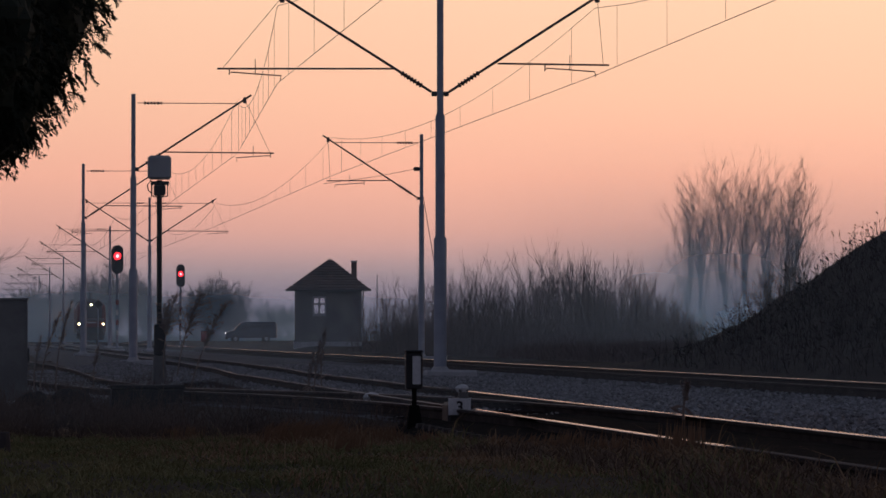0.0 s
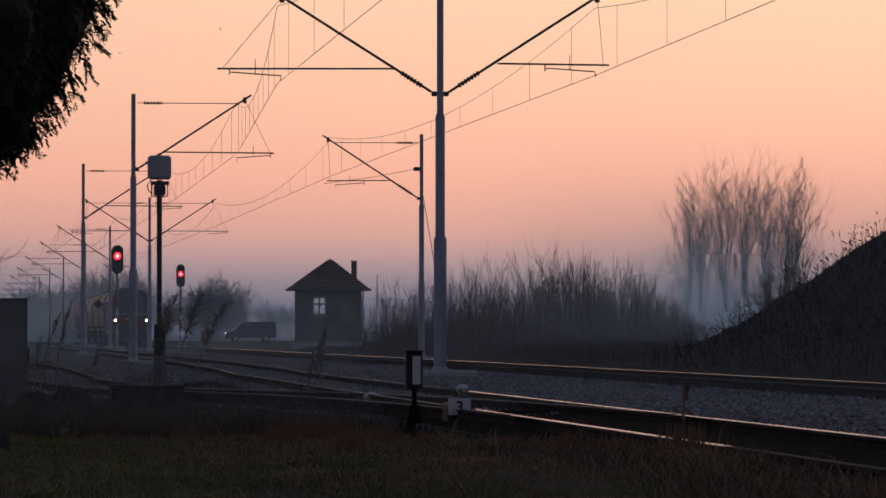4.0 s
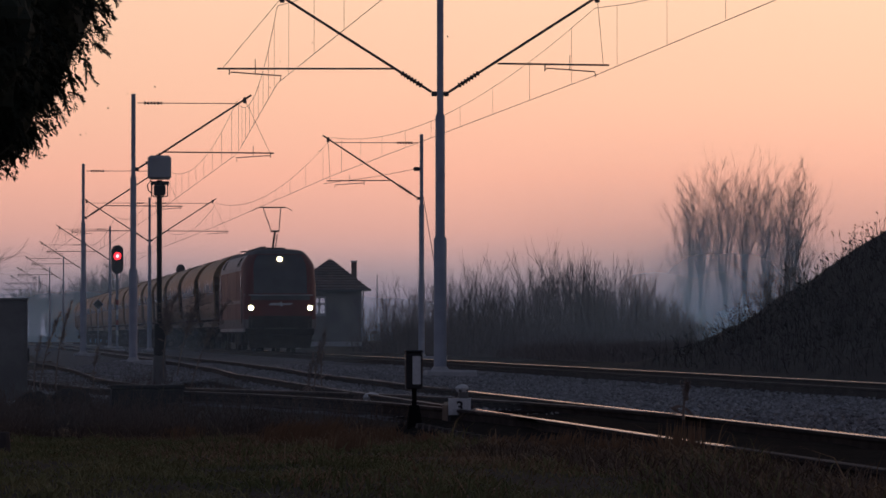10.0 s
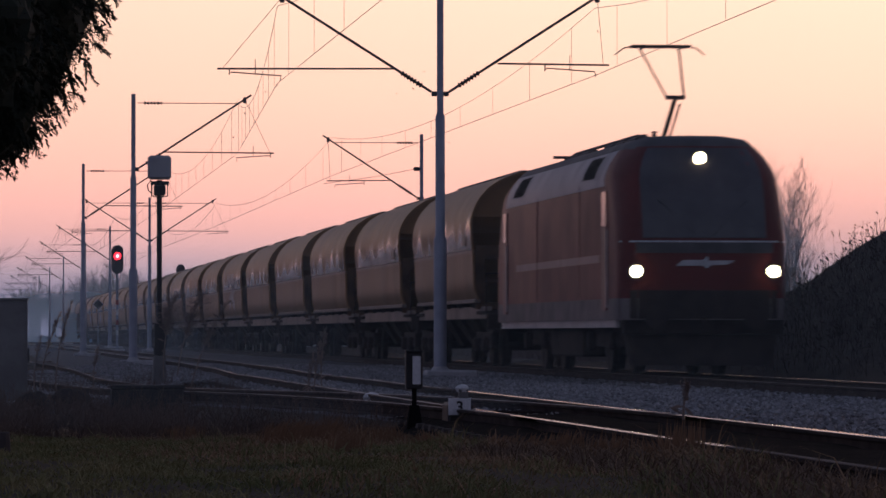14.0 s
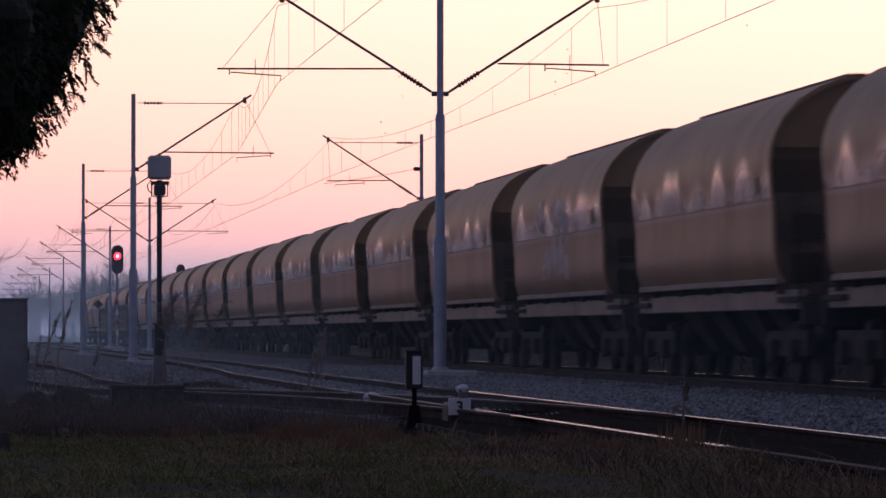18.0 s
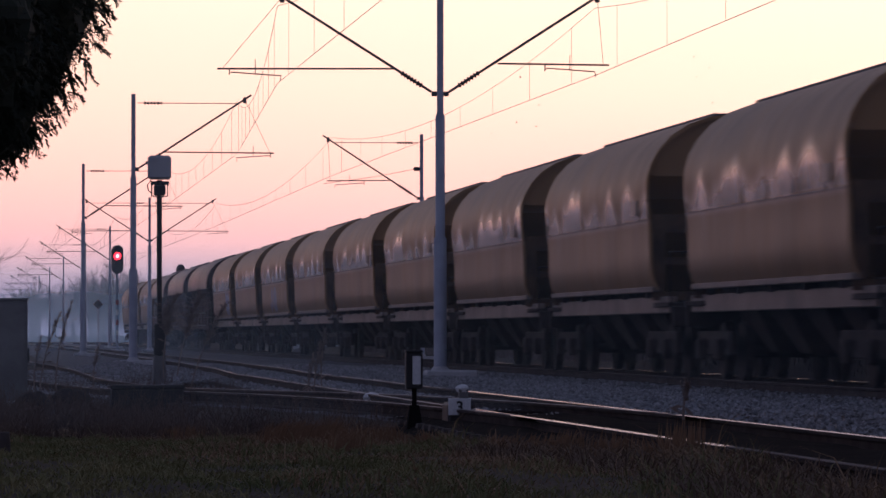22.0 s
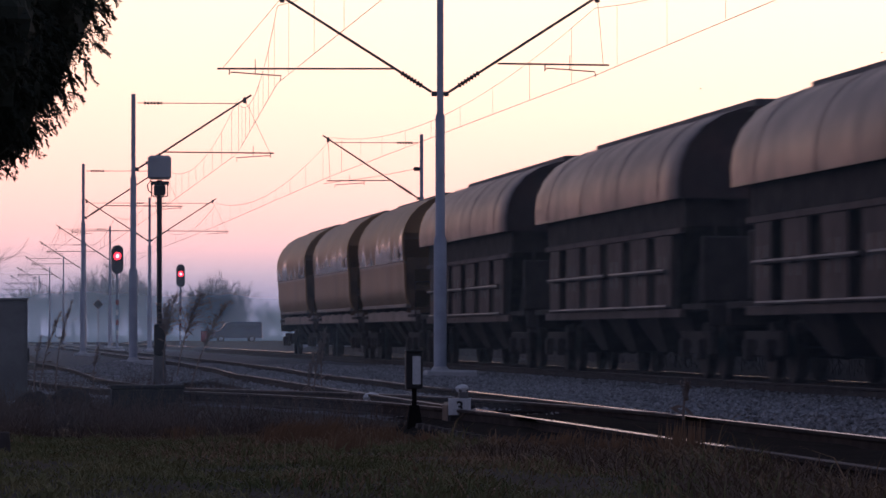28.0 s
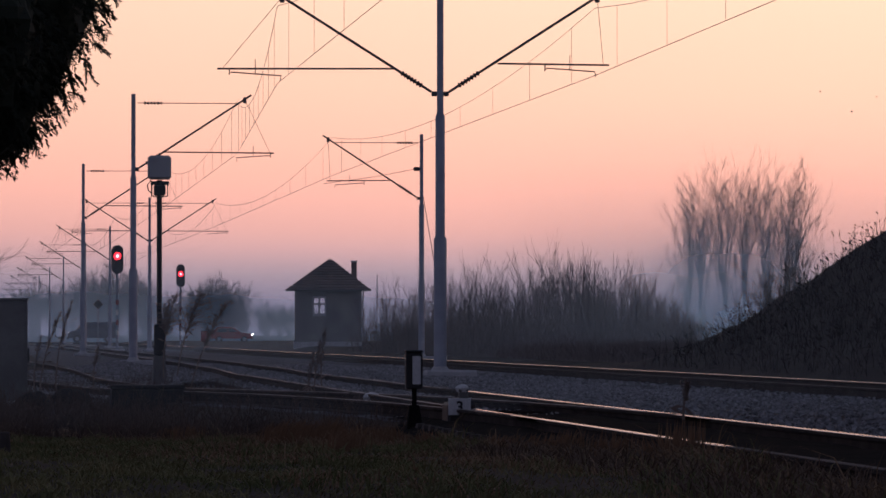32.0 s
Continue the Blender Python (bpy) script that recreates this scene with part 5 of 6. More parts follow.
def bogie(parent, y, wb=3.0, r=0.6, frame_z=0.75):
    b = part("bogie", G().box(-1.12, -1.0, y - wb / 2 - 0.7, y + wb / 2 + 0.7, frame_z - 0.22, frame_z + 0.16, 0.02).box(1.0, 1.12, y - wb / 2 - 0.7, y + wb / 2 + 0.7, frame_z - 0.22, frame_z + 0.16, 0.02).box(-1.0, 1.0, y - 0.3, y + 0.3, frame_z - 0.15, frame_z + 0.15), M_UNDER, parent)
    for dy in (-wb / 2, wb / 2):
        g = G()
        for s in (-1, 1):
            g.tube([(s * 0.69, y + dy, r), (s * 0.715, y + dy, r), (s * 0.715, y + dy, r), (s * 0.83, y + dy, r)], [r + 0.03, r + 0.03, r, r], 20)
        g.tube([(-0.7, y + dy, r), (0.7, y + dy, r)], 0.09, 8)
        part("wheelset", g, M_TYRE, b)
        for s in (-1, 1):
            part("axle_box", G().box(*sorted((s * 1.1, s * 1.24)), y + dy - 0.17, y + dy + 0.17, r - 0.14, r + 0.2, 0.03), M_UNDER, b)
            for q in (-0.3, 0.3):
                part("spring", G().tube([(s * 1.1, y + dy + q, r + 0.04), (s * 1.1, y + dy + q, frame_z + 0.02)], 0.07, 8), M_UNDER, b)
    return b


def buffers(parent, y, out, z=1.04):
    for s in (-1, 1):
        part("buffer", G().tube([(s * 0.875, y, z), (s * 0.875, y + out * 0.5, z), (s * 0.875, y + out * 0.52, z), (s * 0.875, y + out * 0.58, z)], [0.09, 0.09, 0.22, 0.22], 12), M_UNDER, parent)
    part("coupling", G().tube([(0, y, z), (0, y + out * 0.5, z - 0.12)], 0.05, 6), M_UNDER, parent)


LOCO_L = 19.3


def nose(z):
    """How far the front leans back at height z."""
    if z < 2.25:
        return 0.02 * (2.25 - z)
    return 0.75 * ((z - 2.25) / 1.8) ** 1.6


def half_w(z):
    if z < 3.42:
        return 1.5
    return 1.5 - 0.27 * ((z - 3.42) / 0.6) ** 1.9


def corner(z):
    """Rounding of the nose in plan: across and along."""
    k = max(0, min(1, (z - 2.2) / 1.8))
    return 0.42 + 0.25 * k, 0.5 + 0.75 * k


def locomotive():
    t = thing("locomotive", "red four-axle electric locomotive with a dark windscreen and lit headlamps", "locomotive", at=pose(MAIN_X, 473, 0))
    L = LOCO_L
    ring = lambda z: plan(half_w(z), nose(z), L - nose(z), z, 7, *corner(z))
    body = part("body", G().loft([ring(z) for z in (1.36, 1.7, 2.0, 2.3, 2.6, 2.9, 3.2, 3.5, 3.62, 3.76, 3.9, 4.02)], cap=False), M_LOCORED, t, smooth=True)
    part("lower_band", G().loft([ring(z) for z in (0.98, 1.15, 1.36)], cap=False), M_LOCOBAND, t, "dirty pale grey lower band", smooth=True)
    part("upper_side", G().loft([plan(half_w(z) + 0.01, 2.0, L - 2.0, z, 7, 0.08, 0.08) for z in (3.38, 3.5, 3.62, 3.76, 3.9, 4.02)], cap=False), M_LOCOGREY, t, "pale grey sloping upper side", smooth=True)
    part("roof", G().loft([ring(z) for z in (4.02, 4.12)] + [plan(half_w(4.08) * 0.85, nose(4.08) + 0.12, L - nose(4.08) - 0.12, 4.2, 7, 0.6, 0.9), plan(half_w(4.08) * 0.6, nose(4.08) + 0.4, L - nose(4.08) - 0.4, 4.26, 7, 0.5, 0.8)]), M_ROOFDARK, t, smooth=True)

    def on_front(u, z, o):
        """A point on the nose at -1..1 across."""
        w = half_w(z)
        cx, cy = corner(z)
        x = u * (w - 0.02)
        e = max(0, abs(x) - (w - cx)) / cx
        return (x, nose(z) + cy * (1 - math.sqrt(max(0, 1 - e * e))) - o, z)

    def front_patch(name, u0, u1, z0, z1, m, o, parent, label=""):
        us = [u0 + (u1 - u0) * i / 16 for i in range(17)]
        zz = [z0 + (z1 - z0) * i / 8 for i in range(9)]
        return part(name, G().loft([[on_front(u, z, o) for u in us] for z in zz], closed=False, cap=False), m, parent, label, smooth=True)

    cabf = front_patch("cab_front", -0.985, 0.985, 3.45, 4.06, M_LOCORED, 0.012, t)
    scr = front_patch("windscreen", -0.74, 0.74, 2.42, 4.03, M_SCREEN, 0.022, t, "large dark raked windscreen")
    front_patch("white_stripe", -0.985, 0.985, 2.34, 2.37, M_DECAL, 0.016, t, "thin white stripe")
    front_patch("dark_panel", -0.82, 0.82, 2.15, 2.335, M_ROOFDARK, 0.01, t)
    front_patch("lower_apron", -0.99, 0.99, 1.0, 1.5, M_UNDER, 0.012, t)
    for x in (-0.09, 0.09):
        part("wiper", G().tube([on_front(x, 2.45, 0.03), on_front(x * 6, 3.1, 0.03)], 0.012, 4), M_BLACK, scr)
    em = part("emblem", G().add([on_front(u, z, 0.02) for u, z in ((-0.34, 1.93), (-0.26, 2.03), (-0.02, 2.03), (0.03, 2.1), (0.05, 2.02), (0.36, 2.02), (0.28, 1.95), (0.08, 1.94), (0.03, 1.88), (-0.02, 1.93))], [(0, 1, 2, 9), (2, 3, 4), (2, 4, 7, 9), (7, 8, 9), (4, 5, 6, 7)]), M_DECAL, t, "pale winged emblem")
    for x, z, r in ((-1.215, 1.83, 0.105), (1.215, 1.83, 0.105), (0.0, 3.84, 0.1)):
        w = half_w(z)
        y = on_front(x / (w - 0.02), z, 0)[1]
        hs = part("headlamp", G().disc((x, y - 0.03, z), r * 1.35, "y", 18, 0.06), M_BLACK, t, "round lit headlamp")
        part("lamp_glass", G().disc((x, y - 0.075, z), r, "y", 18, 0.04), M_HEADLAMP, hs)
    # lower nose, snow plough and buffers
    part("buffer_beam", G().box(-1.42, 1.42, 0.2, 0.6, 0.72, 1.15, 0.03), M_UNDER, t)
    part("plough", G().loft([[(-1.25, 0.25, 0.18), (1.25, 0.25, 0.18), (1.25, 0.6, 0.18), (-1.25, 0.6, 0.18)], [(-1.35, 0.35, 0.75), (1.35, 0.35, 0.75), (1.35, 0.7, 0.75), (-1.35, 0.7, 0.75)]]), M_UNDER, t)
    buffers(t, 0.15, -0.62)
    buffers(t, L - 0.15, 0.62)
    part("skirt", G().box(-1.46, 1.46, 0.8, L - 0.8, 0.85, 1.02), M_LOCOGREY, t)
    part("transformer", G().box(-1.2, 1.2, 7.3, 12.0, 0.3, 0.85, 0.04), M_UNDER, t)
    bogie(t, 4.7, 3.0, 0.575, 0.72)
    bogie(t, L - 4.7, 3.0, 0.575, 0.72)
    # sides: door, vents, handrails
    for s in (-1, 1):
        for y in (1.9, L - 1.9):
            part("cab_door", G().box(*sorted((s * 1.49, s * 1.522)), y - 0.33, y + 0.33, 1.15, 3.3, 0.004), M_LOCODARK, t, "cab door with a window")
            part("cab_window", G().box(*sorted((s * 1.495, s * 1.53)), y - 0.24, y + 0.24, 2.66, 3.28, 0.006), M_SCREEN, t, "dark cab side window")
            part("handrail", G().tube([(s * 1.53, y - 0.42, 1.2), (s * 1.53, y - 0.42, 2.6)], 0.015, 5), M_LOCOGREY, t)
        for y0, y1 in ((3.3, 5.0), (14.2, 16.0)):
            g = G()
            n = 6
            for k in range(n):
                a = y0 + (y1 - y0) * k / n
                g.loft([[(s * (half_w(z) + 0.022), a + q, z) for q in (0, 0.24)] for z in (3.56, 3.64, 3.72, 3.8, 3.88, 3.96)], closed=False, cap=False)
            part("vent_grille", g, M_VENT, t, "dark ventilation grille")
        part("side_step", G().box(*sorted((s * 1.3, s * 1.46)), 1.55, 2.25, 0.45, 0.5), M_UNDER, t)
        for k in range(2):
            y = 5.4 + k * 6.5
            part("panel_seam", G().box(*sorted((s * 1.49, s * 1.512)), y, y + 0.05, 1.4, 3.48), M_LOCODARK, t)
        part("side_stripe", G().box(*sorted((s * 1.49, s * 1.507)), 2.6, 15.5, 2.02, 2.16), M_STRIPE, t, "faint pale stripe")
    # roof gear
    for y in (5.6, 7.2, 8.8, 12.2, 13.8):
        part("roof_box", G().box(-0.5, 0.55, y - 0.6, y + 0.6, 4.2, 4.4, 0.03), M_ROOFDARK, t)
    part("roof_cable", G().tube([(-0.45, 2.6, 4.24), (-0.45, 5, 4.42), (-0.45, 14, 4.42), (-0.45, 16.5, 4.24)], 0.03, 6), M_ROOFDARK, t)
    for y in (3.0, 4.2, 6.4, 9.4, 11.0, 13.0, 15.6):
        gi = G(); ring_stack(gi, (-0.45, y, 4.2), (-0.45, y, 4.42), 0.03, 4, 0.06)
        part("roof_insulator", gi, M_INSUL, t)
    pantograph(t, 4.4, 6.12)
    folded = part("folded_pantograph", G().tube([(-0.5, 13.2, 4.32), (0.5, 13.2, 4.32)], 0.03).tube([(0, 13.4, 4.3), (0, 15.6, 4.34)], 0.035).tube([(-0.75, 15.3, 4.4), (0.75, 15.3, 4.4)], 0.035), M_TUBE, t)
    return t


def pantograph(parent, y, zt):
    p = part("pantograph", G().box(-0.45, 0.45, y - 0.1, y + 1.0, 4.2, 4.26, 0.01), M_TUBE, parent, "raised single-arm pantograph")
    kx, kz = y - 1.0, 5.05
    part("lower_arm", G().tube([(0, y + 0.9, 4.18), (0, kx, kz)], 0.045, 8), M_TUBE, p)
    part("control_rod", G().tube([(0.12, y + 0.95, 4.18), (0.1, kx + 0.1, kz - 0.12)], 0.02, 6), M_TUBE, p)
    part("knuckle", G().tube([(-0.18, kx, kz), (0.18, kx, kz)], 0.04, 8), M_TUBE, p)
    for s in (-1, 1):
        part("upper_arm", G().tube([(s * 0.16, kx, kz), (s * 0.36, y + 0.9, zt - 0.1)], 0.022, 6), M_TUBE, p)
        part("head_horn", G().tube([(s * 0.5, y + 0.9, zt - 0.02), (s * 0.68, y + 0.9, zt - 0.05), (s * 0.85, y + 0.9, zt - 0.18)], 0.014, 5), M_TUBE, p)
    yh = y + 0.9
    for dy in (-0.18, 0.18):
        part("contact_strip", G().box(-0.56, 0.56, yh + dy - 0.03, yh + dy + 0.03, zt - 0.045, zt, 0.008), M_BLACK, p)
    for s in (-1, 1):
        part("head_bar", G().tube([(s * 0.36, yh - 0.2, zt - 0.07), (s * 0.36, yh + 0.2, zt - 0.07)], 0.018, 5), M_TUBE, p)


M_STRIPE = mat("faded_stripe", (0.34, 0.20, 0.19), rough=0.5)
M_LOCODARK = mat("locomotive_dark_red", (0.13, 0.018, 0.015), (0.10, 0.015, 0.013), rough=0.45, scale=1)
PITCH = 17.924
BODY = 6.86
HOPPER_PROFILE = [(1.31, 1.47), (1.375, 1.6), (1.418, 1.76), (1.434, 1.95), (1.438, 2.2), (1.45, 2.5), (1.474, 2.75), (1.497, 3.0), (1.503, 3.15), (1.487, 3.36), (1.415, 3.6), (1.28, 3.84), (1.06, 4.08), (0.76, 4.27), (0.4, 4.4), (0, 4.44)]


def full_profile(prof, o=0.0):
    return [(-(w - o), z - (o if z > 4 else 0)) for w, z in prof] + [(w - o, z - (o if z > 4 else 0)) for w, z in reversed(prof[:-1])]


def hopper_wagon():
    t = thing("hopper_wagon", "tan round-sided covered hopper wagon, dusty paint with a painted-in highlight band", "freight wagon", "hopper wagons of the train", pose(MAIN_X, 600, 0))
    pr = full_profile(HOPPER_PROFILE)
    inn = full_profile(HOPPER_PROFILE, 0.05)
    ys = [-BODY, -BODY + 0.06] + [-6 + 2 * i for i in range(7)] + [BODY - 0.06, BODY]
    g = G()
    g.loft([[(w, y, z) for w, z in pr] for y in ys], closed=False, cap=False)
    g.loft([[(w, y, z) for w, z in inn] for y in ys], closed=False, cap=False)
    for y in (-BODY, BODY):
        g.loft([[(w, y, z) for w, z in pr], [(w, y, z) for w, z in inn]], closed=False, cap=False)
    body = part("body", g, M_TAN, t, smooth=True)
    for s in (-1, 1):
        # end: upper bulkhead, then a chute sloping in, stanchions with openings
        top = [(w, z) for w, z in inn if z > 3.5]
        n = len(top)
        part("end_bulkhead", G().add([(w, s * (BODY - 0.12), z) for w, z in top] + [(-1.36, s * (BODY - 0.14), 3.4), (1.36, s * (BODY - 0.14), 3.4)], [tuple(range(n)) + (n + 1, n)]), M_TAN, t)
        part("end_chute", G().add([(-1.42, s * (BODY - 0.14), 3.42), (1.42, s * (BODY - 0.14), 3.42), (1.25, s * (BODY - 2.2), 1.5), (-1.25, s * (BODY - 2.2), 1.5)], [(0, 1, 2, 3)]), M_TAN, t)
        ye = s * (BODY - 0.16)
        for sx in (-1, 1):
            g = G()
            for x0, x1, z0, z1 in ((0.55, 0.68, 1.3, 2.75), (1.15, 1.36, 1.3, 2.75), (0.68, 1.15, 2.45, 2.75), (0.68, 1.15, 1.9, 2.02), (0.68, 1.15, 1.3, 1.45)):
                g.box(*sorted((sx * x0, sx * x1)), ye - 0.03, ye + 0.03, z0, z1)
            part("end_frame", g, M_ENDDARK, t, "dark brown end frame with two openings")
        part("end_platform", G().box(-1.3, 1.3, *sorted((s * (BODY - 0.5), s * (BODY + 1.2))), 1.18, 1.26, 0.01), M_UNDER, t)
        for q in (-1, 1):
            part("end_rail", G().tube([(q * 1.25, s * (BODY + 1.1), 1.2), (q * 1.25, s * (BODY + 1.1), 2.1), (q * 0.7, s * (BODY + 1.1), 2.1)], 0.02, 5), M_UNDER, t)
        part("ladder", G().tube([(-0.3, s * (BODY + 0.06), 1.25), (-0.3, s * (BODY + 0.06), 4.3)], 0.018, 5).tube([(0.05, s * (BODY + 0.06), 1.25), (0.05, s * (BODY + 0.06), 4.3)], 0.018, 5), M_UNDER, t)
        part("headstock", G().box(-1.25, 1.25, *sorted((s * 8.05, s * 8.25)), 0.85, 1.2, 0.02), M_UNDER, t)
        buffers(t, s * 8.22, s * 1.16)
        bogie(t, s * 6.2, 1.8, 0.46, 0.62)
        part("sole_bar", G().box(*sorted((s * 1.1, s * 1.24)), -BODY - 0.9, BODY + 0.9, 1.08, 1.36, 0.015), M_SILL, t)
        part("side_sill", G().box(*sorted((s * 1.26, s * 1.38)), -BODY, BODY, 1.44, 1.53, 0.01), M_SILL, t)
        for k in range(5):
            y = -5.6 + 2.8 * k
            part("sill_bracket", G().box(*sorted((s * 1.2, s * 1.32)), y - 0.08, y + 0.08, 1.34, 1.46), M_UNDER, t)
        # marking panels
        part("marking_panel", G().box(*sorted((s * 1.49, s * 1.512)), -5.9, -5.2, 2.76, 3.0), M_PANELGREY, t, "grey stencilled panel")
    for s in (-1, 1):
        part("waist_seam", G().box(*sorted((s * 1.44, s * 1.472)), -BODY + 0.02, BODY - 0.02, 2.635, 2.66), M_SILL, t, "thin welded waist seam")
    for k in range(4):
        y = -4.2 + 2.8 * k
        part("discharge_chute", G().loft([[(-1.15, y - 1.2, 1.45), (1.15, y - 1.2, 1.45), (1.15, y + 1.2, 1.45), (-1.15, y + 1.2, 1.45)], [(-0.5, y - 0.4, 0.45), (0.5, y - 0.4, 0.45), (0.5, y + 0.4, 0.45), (-0.5, y + 0.4, 0.45)]]), M_UNDER, t)
    part("centre_sill", G().box(-0.35, 0.35, -8.1, 8.1, 0.85, 1.2), M_UNDER, t)
    part("roof_walkway", G().box(-0.34, -0.04, -BODY + 0.04, BODY - 0.04, 4.4, 4.458).box(0.04, 0.34, -BODY + 0.04, BODY - 0.04, 4.4, 4.458), M_ROOFDARK, t)
    for k in range(5):
        y = -5.6 + 2.8 * k
        part("roof_hatch", G().box(-0.3, 0.3, y - 0.45, y + 0.45, 4.33, 4.45, 0.04), M_TAN, t)
    return t


# end frames: a darker tone than the tan body paint
M_ENDDARK = mat("dark_end_paint", (0.15, 0.088, 0.048), (0.08, 0.052, 0.034), rough=0.75, scale=1.6, fine=12, spec=0.15)
M_PANELGREY = mat("faded_stencil", (0.24, 0.19, 0.15), rough=0.45)

DARK_PITCH, DARK_ROOF = 24.2, 9.5
SHELL = [(1.50, 2.92), (1.51, 3.2), (1.47, 3.5), (1.34, 3.8), (1.10, 4.08), (0.78, 4.27), (0.4, 4.39), (0, 4.42)]


def roof_wagon():
    t = thing("swing_roof_wagon", "dark oxide-brown swing-roof hopper wagon with ribbed lower sides", "freight wagon", "dark wagons of the train", pose(MAIN_X, 960, 0))
    pr, inn = full_profile(SHELL), full_profile(SHELL, 0.06)
    R = DARK_ROOF
    ys = [-R, -R + 0.08] + [-R + 0.08 + (2 * R - 0.16) * i / 12 for i in range(1, 12)] + [R - 0.08, R]
    g = G()
    g.loft([[(w * (0.97 if abs(y) > R - 0.01 else 1), y, z) for w, z in pr] for y in ys], closed=False, cap=False)
    g.loft([[(w, y, z) for w, z in inn] for y in ys], closed=False, cap=False)
    for y in (-R, R):
        g.loft([[(w * 0.97, y, z) for w, z in pr], [(w, y, z) for w, z in inn]], closed=False, cap=False)
    roof = part("swing_roof", g, M_BROWN, t, "curved dull brown roof shell", smooth=True)
    part("roof_ridge", G().box(-0.22, 0.22, -R + 0.05, R + 0.25, 4.41, 4.53, 0.012), M_ROOFDARK, roof)
    for k in range(4):
        y = -R + 2.2 + k * (2 * R - 4.4) / 3
        part("roof_rib", G().loft([[(w * 1.006, y - 0.05, z + 0.01) for w, z in pr], [(w * 1.012, y, z + 0.02) for w, z in pr], [(w * 1.006, y + 0.05, z + 0.01) for w, z in pr]], closed=False, cap=False), M_BROWN, roof, smooth=True)
    part("hopper_band", G().box(-1.30, 1.30, -R + 0.5, R - 0.5, 2.45, 2.96, 0.03), M_UNDER, t, "dark recessed upper hopper")
    for s in (-1, 1):
        n = len(inn)
        part("end_arch", G().add([(w, s * (R - 0.15), z) for w, z in inn], [tuple(range(n))]), M_BROWN, t)
        part("end_slope", G().add([(-1.28, s * (R - 0.5), 2.46), (1.28, s * (R - 0.5), 2.46), (1.1, s * (R - 2.6), 1.15), (-1.1, s * (R - 2.6), 1.15)], [(0, 1, 2, 3)]), M_UNDER, t)
        part("end_ladder", G().tube([(-0.9, s * (R + 0.1), 1.2), (-0.9, s * (R + 0.1), 2.6)], 0.03, 5).tube([(-0.5, s * (R + 0.1), 1.2), (-0.5, s * (R + 0.1), 2.6)], 0.03, 5), M_UNDER, t)
        part("end_box", G().box(-1.15, 0.2, *sorted((s * (R + 0.1), s * (R + 0.5))), 1.25, 2.3, 0.03), M_UNDER, t)
        part("end_platform", G().box(-1.3, 1.3, *sorted((s * (R - 0.9), s * 11.2)), 1.12, 1.22, 0.01), M_UNDER, t)
        part("headstock", G().box(-1.25, 1.25, *sorted((s * 11.1, s * 11.3)), 0.85, 1.2, 0.02), M_UNDER, t)
        buffers(t, s * 11.25, s * 1.3)
        bogie(t, s * 8.9, 1.8, 0.46, 0.62)
        x = 1.34
        L = 7.7
        part("side_top_rail", G().box(*sorted((s * (x - 0.05), s * (x + 0.03))), -L - 1.2, L + 1.2, 2.36, 2.46, 0.01), M_BROWNPALE, t)
        part("side_bottom_rail", G().box(*sorted((s * (x - 0.05), s * (x + 0.03))), -L - 1.2, L + 1.2, 1.0, 1.14, 0.01), M_BROWNPALE, t)
        edges = [-L, -5.9, -4.9, -2.9, -1.9, -0.0, 1.0, 2.9, 3.9, 5.9, 6.9, L + 0.6]
        for a, b in zip(edges[::2], edges[1::2]):
            part("side_panel", G().box(*sorted((s * (x - 0.04), s * x)), a, b, 1.14, 2.36, 0.008), M_BROWNPALE, t, "dusty brown side panel")
            m = (a + b) / 2
            # raised black patches stand in for the shade inside the slots
            for q in (-0.32, 0.32):
                part("slot", G().box(*sorted((s * (x - 0.01), s * (x + 0.008))), m + q - 0.13, m + q + 0.13, 1.55, 2.02), M_BLACK, t)
        part("inner_wall", G().box(*sorted((s * 0.9, s * 0.95)), -L - 0.5, L + 0.5, 1.1, 2.45), M_UNDER, t)
        part("side_pipe", G().tube([(s * (x + 0.12), -L, 1.77), (s * (x + 0.12), -1.2, 1.77)], 0.035, 6).tube([(s * (x + 0.12), -0.4, 1.77), (s * (x + 0.12), L, 1.77)], 0.035, 6), M_PIPE, t, "pale side pipe")
        part("step_rail", G().tube([(s * (x + 0.08), -L, 1.18), (s * (x + 0.08), L, 1.18)], 0.03, 6), M_PIPE, t)
        for k in range(7):
            part("pipe_bracket", G().box(*sorted((s * x, s * (x + 0.13))), -6.9 + 2.3 * k - 0.04, -6.9 + 2.3 * k + 0.04, 1.72, 1.82), M_UNDER, t)
    for k in range(4):
        y = -5.7 + 3.8 * k
        part("discharge_chute", G().loft([[(-1.0, y - 1.6, 1.2), (1.0, y - 1.6, 1.2), (1.0, y + 1.6, 1.2), (-1.0, y + 1.6, 1.2)], [(-0.6, y - 0.5, 0.42), (0.6, y - 0.5, 0.42), (0.6, y + 0.5, 0.42), (-0.6, y + 0.5, 0.42)]]), M_UNDER, t)
    part("centre_sill", G().box(-0.35, 0.35, -11.1, 11.1, 0.85, 1.15), M_UNDER, t)
    return t


M_BROWNPALE = mat("dusty_oxide_panel", (0.085, 0.058, 0.052), (0.06, 0.043, 0.04), rough=0.7, scale=1.2, fine=9, spec=0.2)
M_PIPE = mat("worn_pipe", (0.11, 0.088, 0.08), (0.07, 0.056, 0.052), rough=0.5, metal=0.3)

M_SPRAY = mat("faded_spray_paint", (0.52, 0.48, 0.45), (0.32, 0.3, 0.29), rough=0.5, scale=3)
M_SPRAYBLUE = mat("faded_blue_spray_paint", (0.25, 0.33, 0.5), (0.18, 0.23, 0.34), rough=0.5, scale=3)


